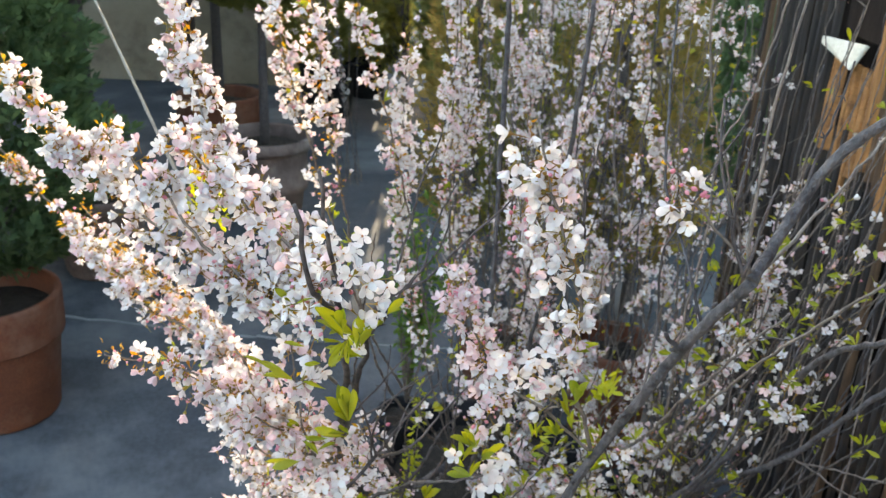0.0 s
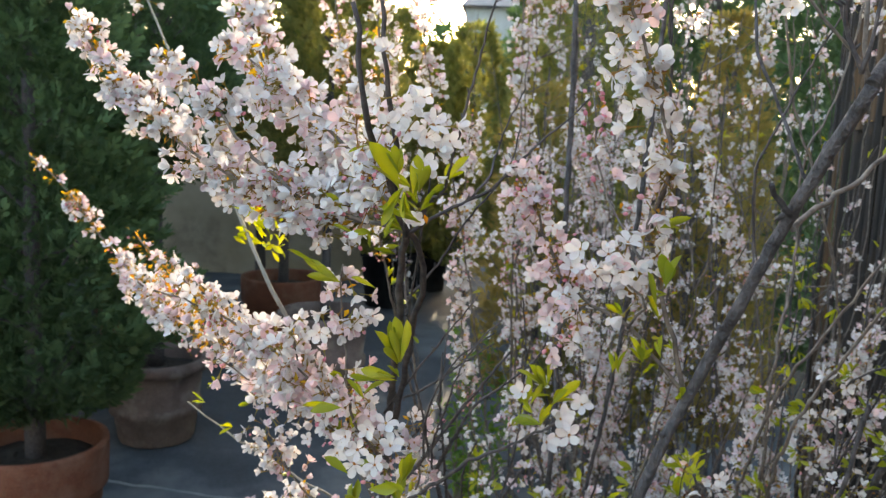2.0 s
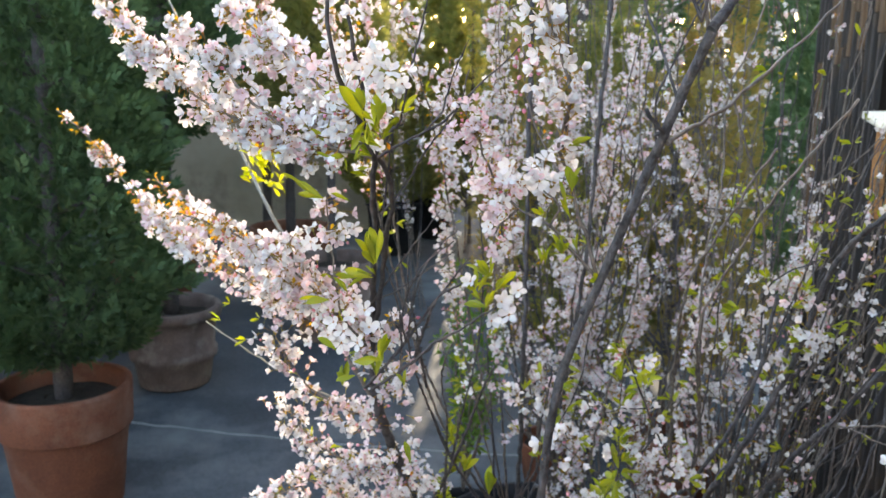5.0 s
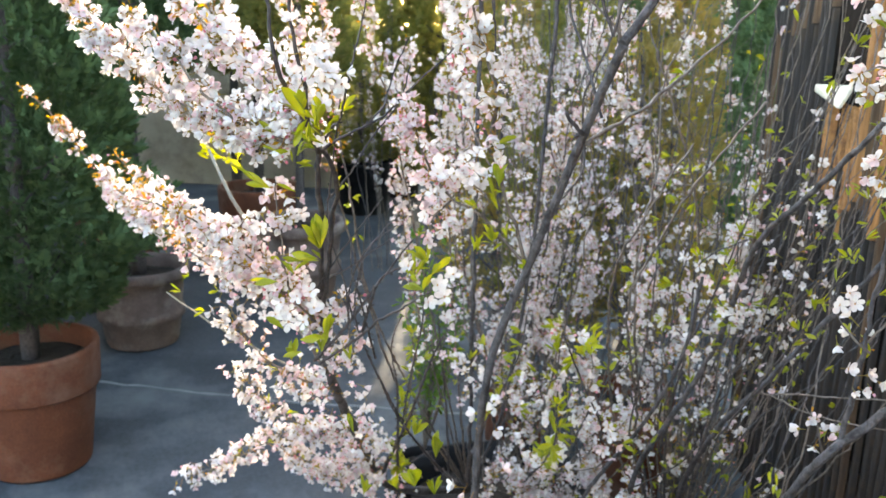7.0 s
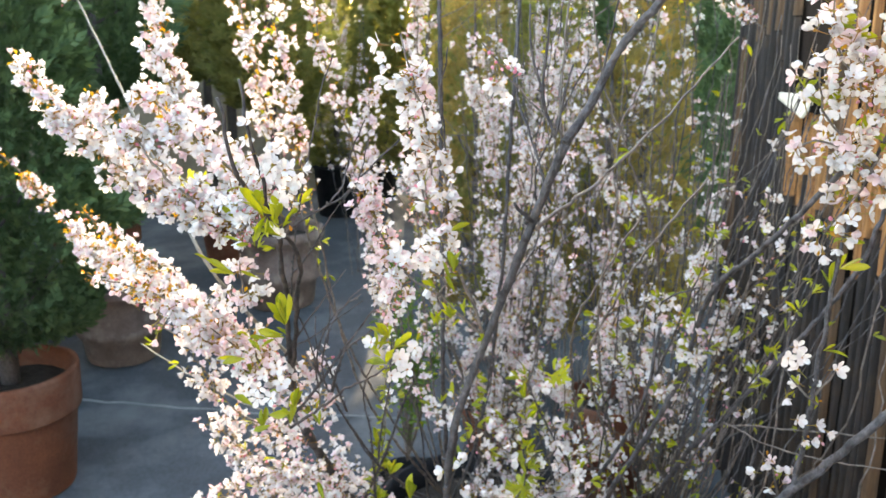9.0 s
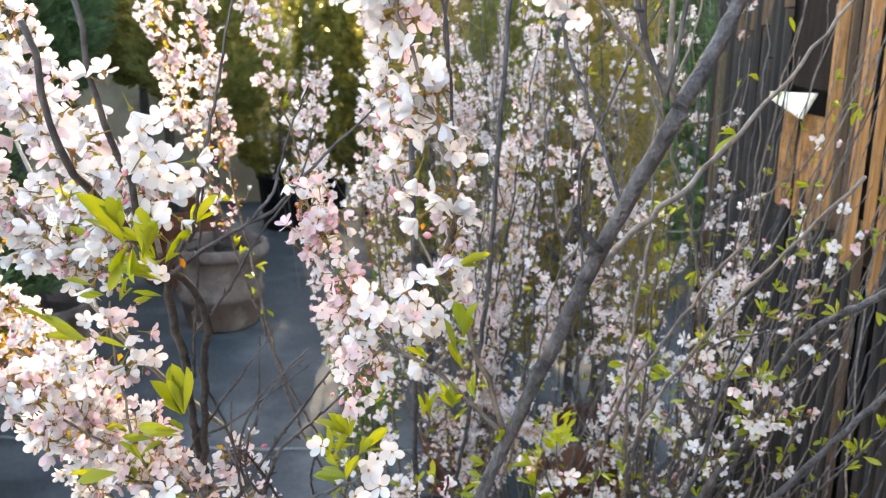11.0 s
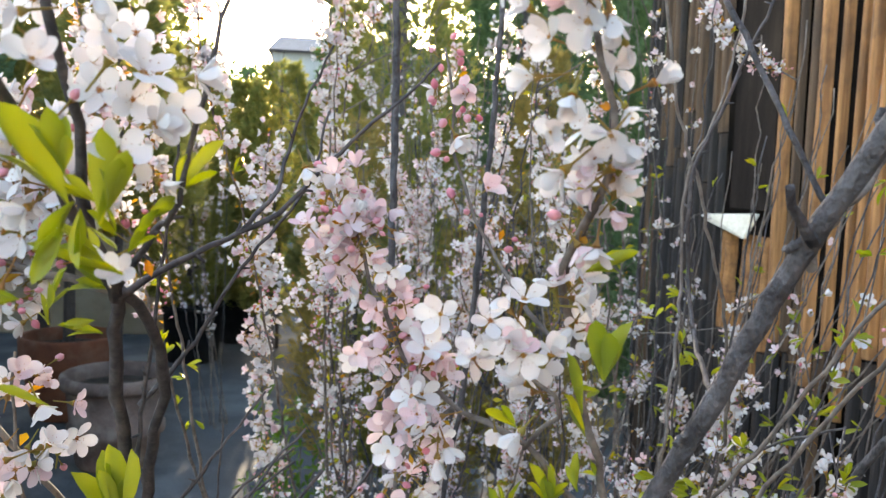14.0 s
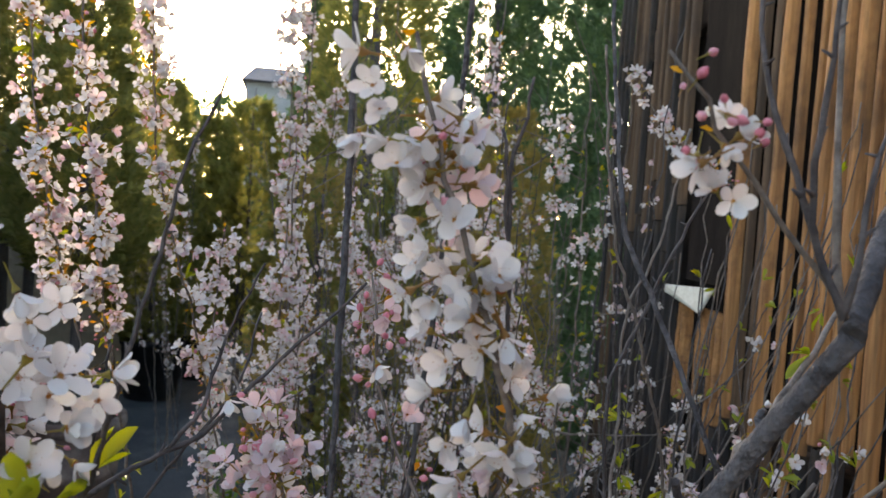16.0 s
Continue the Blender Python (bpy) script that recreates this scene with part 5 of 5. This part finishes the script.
# ---------------------------------------------------------------- the shrub by the fence
side = Shrub(0.62, 1.72, 0.25, "white flowering shrub leaning out beside the brown fence", 21, "flowering shrubs")
side.bract_size = 0.6
HUB2 = (0.60, 1.70, 0.26)
low, s = side.stem([HUB2, (0.53, 1.25, 0.65), (0.47, 0.80, 0.98), (0.459, 0.625, 1.166), (0.482, 0.615, 1.200), (0.506, 0.605, 1.232), (0.543, 0.58, 1.297), (0.62, 0.55, 1.40)], 0.0085, 0.006, "branch", BARK, 0.012, 9, 0.001, 0.12)
ob, s = side.stem([(0.476, 0.617, 1.192), (0.479, 0.61, 1.25), (0.478, 0.60, 1.316), (0.476, 0.58, 1.447), (0.485, 0.56, 1.547), (0.50, 0.54, 1.62)], 0.004, 0.0018, "branch", BARK)
side.flowers(ob, s, 0.15, 0.5, 22, (2, 4), (0.01, 0.03), 0.0092, 0.05, 0.05)
side.leaves(ob, s, 0.2, 0.9, 22, 0.03)
def white_cluster(pts, dens):
    ob, s = side.stem(pts, 0.002, 0.0009)
    side.flowers(ob, s, 0.1, 1.0, dens * 0.55, (2, 5), (0.006, 0.026), 0.0094, 0.15, 0.06)
    side.leaves(ob, s, 0.1, 0.9, 30, 0.022, (2, 4))


white_cluster([(0.485, 0.56, 1.547), (0.46, 0.565, 1.565), (0.437, 0.57, 1.571), (0.42, 0.575, 1.56)], 230)
white_cluster([(0.49, 0.555, 1.57), (0.472, 0.55, 1.60), (0.45, 0.53, 1.63), (0.429, 0.53, 1.656), (0.42, 0.52, 1.70)], 230)
white_cluster([(0.50, 0.54, 1.62), (0.48, 0.52, 1.66), (0.46, 0.50, 1.687), (0.45, 0.50, 1.74)], 210)
white_cluster([(0.485, 0.56, 1.547), (0.50, 0.555, 1.53), (0.515, 0.55, 1.54), (0.53, 0.55, 1.56)], 220)
white_cluster([(0.49, 0.555, 1.56), (0.475, 0.55, 1.53), (0.455, 0.55, 1.505), (0.445, 0.55, 1.48)], 200)
white_cluster([(0.495, 0.545, 1.60), (0.51, 0.53, 1.62), (0.52, 0.52, 1.65), (0.525, 0.52, 1.68)], 220)
white_cluster([(0.490, 0.555, 1.62), (0.462, 0.545, 1.635), (0.442, 0.54, 1.665), (0.434, 0.54, 1.70)], 230)
white_cluster([(0.487, 0.56, 1.55), (0.460, 0.56, 1.575), (0.436, 0.555, 1.60), (0.428, 0.55, 1.635)], 230)
white_cluster([(0.482, 0.6, 1.3), (0.465, 0.605, 1.315), (0.452, 0.61, 1.335)], 60)
white_cluster([(0.479, 0.6, 1.31), (0.49, 0.595, 1.33), (0.495, 0.592, 1.345)], 35)
white_cluster([(0.48, 0.66, 1.16), (0.47, 0.66, 1.19), (0.455, 0.66, 1.215)], 90)
ob, s = side.stem([HUB2, (0.52, 1.35, 0.70), (0.485, 1.05, 0.99), (0.501, 0.946, 1.103), (0.551, 0.90, 1.211), (0.589, 0.87, 1.287), (0.63, 0.85, 1.375), (0.66, 0.84, 1.5)], 0.0085, 0.004, "branch", BARK)
ob, s = side.stem([HUB2, (0.44, 1.35, 0.62), (0.365, 1.05, 0.908), (0.395, 0.92, 1.10), (0.418, 0.86, 1.22), (0.412, 0.75, 1.365), (0.424, 0.655, 1.440), (0.437, 0.60, 1.490), (0.46, 0.55, 1.55)], 0.0095, 0.0036, "branch", BARK, 0.012, 8, 0.001, 0.12)
side.leaves(ob, s, 0.6, 1.0, 10, 0.022)
ob, s = side.stem([(0.30, 1.55, 0.36), (0.30, 1.15, 0.80), (0.335, 0.90, 1.065), (0.36, 0.82, 1.20), (0.365, 0.78, 1.32)], 0.0075, 0.0028, "branch", BARK, 0.012, 7, 0.001, 0.12)
ob, s = side.stem([(0.501, 0.946, 1.103), (0.56, 0.86, 1.14), (0.64, 0.78, 1.17), (0.72, 0.72, 1.18)], 0.002, 0.001)
ob, s = side.stem([(0.505, 0.94, 1.11), (0.55, 0.84, 1.12), (0.62, 0.76, 1.14), (0.70, 0.68, 1.17)], 0.0018, 0.0009)
for pts in (
    [HUB2, (0.42, 1.45, 0.72), (0.33, 1.1, 1.0), (0.26, 0.78, 1.25), (0.244, 0.66, 1.364), (0.262, 0.62, 1.427), (0.29, 0.58, 1.50)],
    [HUB2, (0.44, 1.40, 0.75), (0.36, 1.05, 1.02), (0.27, 0.72, 1.29), (0.279, 0.66, 1.376), (0.30, 0.60, 1.46), (0.34, 0.55, 1.54)],
    [HUB2, (0.45, 1.35, 0.80), (0.33, 0.95, 1.15), (0.306, 0.87, 1.323), (0.326, 0.90, 1.424), (0.325, 0.90, 1.535), (0.351, 0.90, 1.60), (0.37, 0.9, 1.7)],
    [HUB2, (0.50, 1.30, 0.90), (0.42, 1.0, 1.25), (0.38, 0.92, 1.4), (0.33, 0.88, 1.52), (0.29, 0.86, 1.62), (0.27, 0.85, 1.75)],
):
    ob, s = side.stem(pts, 0.005, 0.0015, "branch", TWIG)
    side.flowers(ob, s, 0.15, 0.6, 18, (2, 4), (0.010, 0.035), 0.0102, 0.15, 0.1)
    side.leaves(ob, s, 0.2, 0.8, 8, 0.024)
# white clusters with fresh leaves, low in front
def low_branch(pts, bunches, r=0.0045):
    ob, s = side.stem(pts, r, 0.0014, "branch", DARK_TWIG, 0.015, 6, 0.001)
    for c, n, spread in bunches:
        c = Vector(c)
        tw, ts = side.stem([min(s, key=lambda q: (q - c).length), c.lerp(min(s, key=lambda q: (q - c).length), 0.4) + Vector((0, 0, 0.004)), c], 0.0014, 0.0007, "twig", DARK_TWIG, 0.01, 5)
        for _ in range(n):
            d = rand_way(side.rng)
            face = (d + Vector((0, -0.5, 0.3)) + rand_way(side.rng) * 0.6).normalized()
            kind = side.rng.choice(("white", "white", "white", "pink", "bud"))
            side.bloom.append((tw, kind, side.rng.randrange(6), facing(c + d * spread * side.rng.uniform(0.3, 1.0), face, side.rng.uniform(0.0078, 0.0098) * (0.7 if kind == "bud" else 1.0), side.rng.uniform(0, 6.28)), False))
        for _ in range(2):
            d = (rand_way(side.rng) + Vector((0, 0, 0.8))).normalized()
            side.tuft(tw, c + d * spread * 0.6, d, 0.022, 4, 0.6)


low_branch([HUB2, (0.46, 1.25, 0.86), (0.40, 1.0, 1.06), (0.388, 0.90, 1.19), (0.39, 0.895, 1.30), (0.415, 0.80, 1.36)], (((0.391, 0.902, 1.301), 13, 0.028), ((0.367, 0.928, 1.210), 12, 0.028), ((0.395, 0.868, 1.194), 13, 0.026), ((0.411, 0.781, 1.288), 11, 0.026), ((0.375, 0.93, 1.255), 8, 0.024), ((0.39, 0.77, 1.325), 7, 0.022), ((0.43, 0.86, 1.24), 8, 0.024)))
low_branch([HUB2, (0.42, 1.30, 0.80), (0.30, 0.98, 1.0), (0.265, 0.82, 1.11), (0.225, 0.76, 1.20), (0.204, 0.74, 1.254)], (((0.267, 0.809, 1.116), 12, 0.028), ((0.204, 0.740, 1.254), 10, 0.024), ((0.187, 0.785, 1.175), 14, 0.030), ((0.24, 0.79, 1.17), 8, 0.024), ((0.29, 0.86, 1.06), 9, 0.026)))
low_branch([(0.10, 1.35, 0.75), (0.115, 1.05, 0.98), (0.12, 0.85, 1.15), (0.125, 0.80, 1.22)], (((0.122, 0.827, 1.183), 14, 0.030), ((0.09, 0.90, 1.14), 10, 0.026), ((0.150, 0.83, 1.12), 10, 0.026)), 0.0035)
low_branch([(0.06, 1.4, 0.70), (0.055, 1.2, 0.95), (0.045, 1.057, 1.15)], (((0.045, 1.057, 1.168), 12, 0.030), ((0.06, 1.10, 1.09), 10, 0.028), ((0.012, 1.041, 1.092), 5, 0.024)), 0.0035)
for pts in (
    [(0.30, 1.2, 0.85), (0.255, 1.12, 1.02), (0.27, 1.10, 1.14)],
    [(0.44, 0.90, 1.05), (0.475, 0.70, 1.32), (0.487, 0.64, 1.43), (0.495, 0.62, 1.50)],
    [(0.40, 1.0, 1.1), (0.42, 0.88, 1.30), (0.44, 0.84, 1.42), (0.45, 0.82, 1.50)],
    [(0.34, 1.0, 1.0), (0.345, 0.95, 1.2), (0.35, 0.95, 1.35), (0.36, 0.96, 1.45)],
    [(0.36, 1.1, 0.85), (0.41, 1.0, 0.95), (0.44, 0.96, 1.02), (0.45, 0.95, 1.08)],
    [(0.10, 1.0, 0.95), (0.125, 0.85, 1.1), (0.155, 0.80, 1.2), (0.165, 0.79, 1.27)],
):
    ob, s = side.stem(pts, 0.0022, 0.0009, "branch", DARK_TWIG, 0.015, 5, 0.001)
    side.leaves(ob, s, 0.45, 1.0, 60, 0.018, (3, 5))
# many slim bare twigs before the fence
for i in range(40):
    rng = side.rng
    a = Vector((0.52 + rng.uniform(-0.05, 0.2), 1.3 + rng.uniform(-0.35, 0.35), 0.85 + rng.uniform(-0.1, 0.2)))
    b = a + Vector((rng.uniform(0.02, 0.22), rng.uniform(-0.25, 0.15), rng.uniform(0.4, 0.9)))
    ob, s = side.stem([tuple(Vector(HUB2).lerp(a, 0.2)), tuple(a), tuple(a.lerp(b, 0.5) + rand_way(rng) * 0.03), tuple(b)], 0.0034, 0.001, "branch", BARK if i % 2 else TWIG, 0.03, 5, 0.005)
    side.leaves(ob, s, 0.5, 1.0, 4, 0.024, (2, 4))
for i in range(9):
    rng = side.rng
    a = Vector((0.55 + rng.uniform(-0.06, 0.12), 1.15 + rng.uniform(-0.2, 0.2), 1.0 + rng.uniform(-0.2, 0.3)))
    b = a + Vector((rng.uniform(0.0, 0.16), rng.uniform(-0.3, 0.05), rng.uniform(0.25, 0.45)))
    ob, s = side.stem([HUB2, tuple((Vector(HUB2) + a) / 2), tuple(a), tuple((a + b) / 2 + rand_way(rng) * 0.03), tuple(b)], 0.004, 0.001, "branch", TWIG, 0.03)
    side.flowers(ob, s, 0.45, 0.9, 16, (2, 4), (0.008, 0.03), 0.010, 0.2, 0.1)
    side.leaves(ob, s, 0.4, 1.0, 7, 0.026)
YELLOW_MESH = [mesh_of("leaf", [(q, Matrix.Identity(4))], (LEAF_YELLOW,)) for q in LEAVES]
for c, n, size in (((0.28, 1.094, 1.103), 12, 0.026), ((0.285, 1.09, 1.13), 8, 0.022), ((0.457, 1.259, 1.372), 5, 0.018), ((0.42, 1.15, 0.95), 5, 0.018), ((0.52, 0.9, 0.98), 4, 0.018)):
    for _ in range(n):
        d = (rand_way(side.rng) + Vector((0, 0, 0.7))).normalized()
        ob = new("leaf", YELLOW_MESH[side.rng.randrange(4)])
        ob.parent = low
        ob.matrix_basis = along(Vector(c) + rand_way(side.rng) * 0.012, d, size, side.rng.uniform(-1, 1))
        ob["label"] = "bright yellow young leaf"
side.cluster(low, ((0.491, 0.585, 1.344), (0.462, 0.615, 1.355), (0.468, 0.613, 1.345), (0.456, 0.618, 1.342)), 0.0108)
side.finish(150, (0.46, 0.58, 1.5))


# ---------------------------------------------------------------- shrubs behind
def thicket(x, y, z0, seed, tips, label, flower_m=60, leaf_m=8, size=0.0082, pink=0.3, r=0.006, stretch=(0.3, 1.0)):
    """A shrub of many slim upright stems; tips: (count, x0, x1, y0, y1, z0, z1) boxes that the stems reach into."""
    sh = Shrub(x, y, z0, label, seed, "flowering shrubs")
    sh.leaf_material = LEAF_OLIVE
    rng = sh.rng
    for count, x0, x1, y0, y1, za, zb in tips:
        for _ in range(count):
            e = Vector((rng.uniform(x0, x1), rng.uniform(y0, y1), rng.uniform(za, zb)))
            b = Vector((x + rng.uniform(-0.08, 0.08), y + rng.uniform(-0.08, 0.08), z0))
            m = b.lerp(e, 0.5) + Vector(((e.x - b.x) * 0.18, (e.y - b.y) * 0.18, -0.02)) + rand_way(rng) * 0.04
            ob, s = sh.stem([b, m, e], r * rng.uniform(0.7, 1.1), 0.0012, "branch", BARK if rng.random() < 0.4 else TWIG, 0.035, 5, 0.004)
            dense = flower_m * rng.choice((0.15, 0.5, 1.0, 1.7, 2.4))
            for a in np.arange(stretch[0], stretch[1] - 0.04, 0.07):
                sh.flowers(ob, s, a, min(a + 0.07, 1.0), dense * rng.choice((0.0, 0.0, 0.0, 0.4, 1.0, 2.2)), (2, 5), (0.004, 0.018), size, pink, 0.16, far=True)
            sh.leaves(ob, s, 0.25, 1.0, leaf_m, 0.017, (2, 5), True)
            for _ in range(rng.randint(4, 7)):
                k = rng.randint(len(s) // 3, len(s) - 2)
                way = ((s[k + 1] - s[k]).normalized() + rand_way(rng) * 1.05).normalized()
                l = rng.uniform(0.07, 0.28)
                tw, ts = sh.stem([s[k], s[k] + way * l * 0.5 + rand_way(rng) * 0.012, s[k] + way * l + Vector((0, 0, 0.03))], 0.0019, 0.0007, "twig", TWIG, 0.02, 4)
                sh.flowers(tw, ts, 0.1, 1.0, dense * rng.choice((0.0, 0.0, 0.7, 2.6)), (2, 4), (0.004, 0.016), size, pink, 0.2, far=True)
                sh.leaves(tw, ts, 0.5, 1.0, leaf_m * 0.8, 0.015, (2, 4), True)
    sh.finish()


thicket(0.20, 2.0, 0.38, 31, ((11, 0.04, 0.38, 1.25, 1.8, 1.5, 2.0), (10, 0.1, 0.42, 1.0, 1.6, 1.0, 1.5), (6, 0.15, 0.45, 1.15, 1.75, 0.62, 1.05)), "white flowering shrub with many slim upright stems", 54, 14, pink=0.25, stretch=(0.35, 1.0))
thicket(0.62, 1.75, 0.25, 32, ((12, 0.34, 0.70, 1.1, 1.7, 1.35, 1.9),), "airy flowering shrub of slim grey stems by the fence", 44, 13, pink=0.2)
thicket(0.30, 2.95, 0.12, 33, ((12, -0.1, 0.75, 2.3, 3.2, 1.5, 2.3), (5, -0.1, 0.6, 2.2, 2.9, 0.8, 1.4)), "pinkish white flowering shrub behind the others", 38, 10, pink=0.3)
thicket(0.68, 2.52, 0.32, 34, ((8, 0.5, 0.98, 2.1, 2.9, 1.4, 2.2),), "flowering shrub in a terracotta pot by the fence", 26, 10, pink=0.2)
thicket(0.25, 4.1, FLOOR, 35, ((9, 0.0, 0.6, 3.6, 4.5, 1.4, 2.2),), "flowering shrub far back along the aisle", 26, 8, size=0.010)
thicket(-0.55, 5.6, FLOOR, 36, ((8, -0.9, -0.45, 5.2, 5.9, 1.6, 2.5),), "flowering shrub against the light", 45, 4, size=0.0105)


# brown, nearly leafless stems between the flowering ones
for x, y, z, seed, boxes in (
    (0.42, 2.35, FLOOR, 37, ((24, 0.10, 0.70, 2.0, 2.9, 1.2, 2.1),)),
    (0.75, 2.05, FLOOR, 38, ((9, 0.5, 0.95, 1.7, 2.5, 1.4, 2.0),)),
):
    thicket(x, y, z, seed, boxes, "bare brown twiggy shrub just coming into leaf", 9, 3, pink=0.3, r=0.0045, stretch=(0.55, 1.0))


pot("nursery_pot", -0.05, 2.45, 0.10, 0.24, BLACK_PLASTIC, "small black nursery pot of the green bush", "plain")
bush = root("green_shrub", -0.05, 2.45, 0.2, "low fresh green leafy bush between the flowering shrubs", "shrub")
rng = random.Random(88)
pieces = []
for i in range(13):
    bm = bmesh.new()
    e = Vector((-0.05 + rng.uniform(-0.07, 0.13), 2.4 + rng.uniform(-0.2, 0.12), rng.uniform(0.5, 0.98)))
    pts = curve_points([(-0.05, 2.45, 0.2), tuple(Vector((-0.05, 2.45, 0.2)).lerp(e, 0.5) + rand_way(rng) * 0.03), tuple(e)], 0.05)
    tube(bm, pts, 0.004, 0.0012, 5)
    part("branch", bm, TWIG, bush)
    for q in pts[len(pts) // 3:]:
        for _ in range(9):
            d = (rand_way(rng) + Vector((0, 0, 0.4))).normalized()
            pieces.append((LEAVES[rng.randrange(4)], along(q + d * 0.006, d, rng.uniform(0.02, 0.036), rng.uniform(-1.5, 1.5))))
put_under(new("foliage", mesh_of("foliage", pieces, (SHRUB_GREEN,))), bush)["kind"] = "stuff"


# slats, one by one
rng = random.Random(77)
y = -1.45
while y < 3.2:
    k = rng.randrange(6)
    w = SLAT_W[k]
    y += w / 2
    top = 2.85 + rng.uniform(-0.05, 0.05)
    # Below foot the dark tone carries the lower fence's shade in its colour.
    pick, foot = rng.random(), rng.uniform(1.04, 1.26)
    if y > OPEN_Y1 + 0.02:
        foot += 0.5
        runs = ((FLOOR, foot, SLATS_SHADE if pick < 0.7 else SLATS_BROWN), (foot + 0.004, top, SLATS_BROWN if pick < 0.5 else SLATS_SHADE))
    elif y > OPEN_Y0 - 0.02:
        runs = ((FLOOR, foot, SLATS_SHADE), (foot + 0.004, SILL_Z - 0.06, SLATS if pick > 0.45 else SLATS_BROWN))
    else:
        runs = ((FLOOR, foot, SLATS_SHADE if pick < 0.85 else SLATS_BROWN), (foot + 0.004, top, SLATS if pick > 0.3 else SLATS_BROWN))
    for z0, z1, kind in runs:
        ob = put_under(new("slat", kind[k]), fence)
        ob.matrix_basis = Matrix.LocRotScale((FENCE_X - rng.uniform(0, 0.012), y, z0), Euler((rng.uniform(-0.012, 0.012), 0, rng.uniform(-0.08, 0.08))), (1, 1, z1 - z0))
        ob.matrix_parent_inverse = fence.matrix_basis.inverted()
    y += w / 2 + rng.choice((0.008, 0.016, 0.026, 0.036))
fence.matrix_basis = Matrix.Translation((FENCE_X, 2.3, 0)) @ Matrix.Rotation(radians(-5.7), 4, "Z") @ Matrix.Translation((-FENCE_X, -2.3, 0)) @ fence.matrix_basis
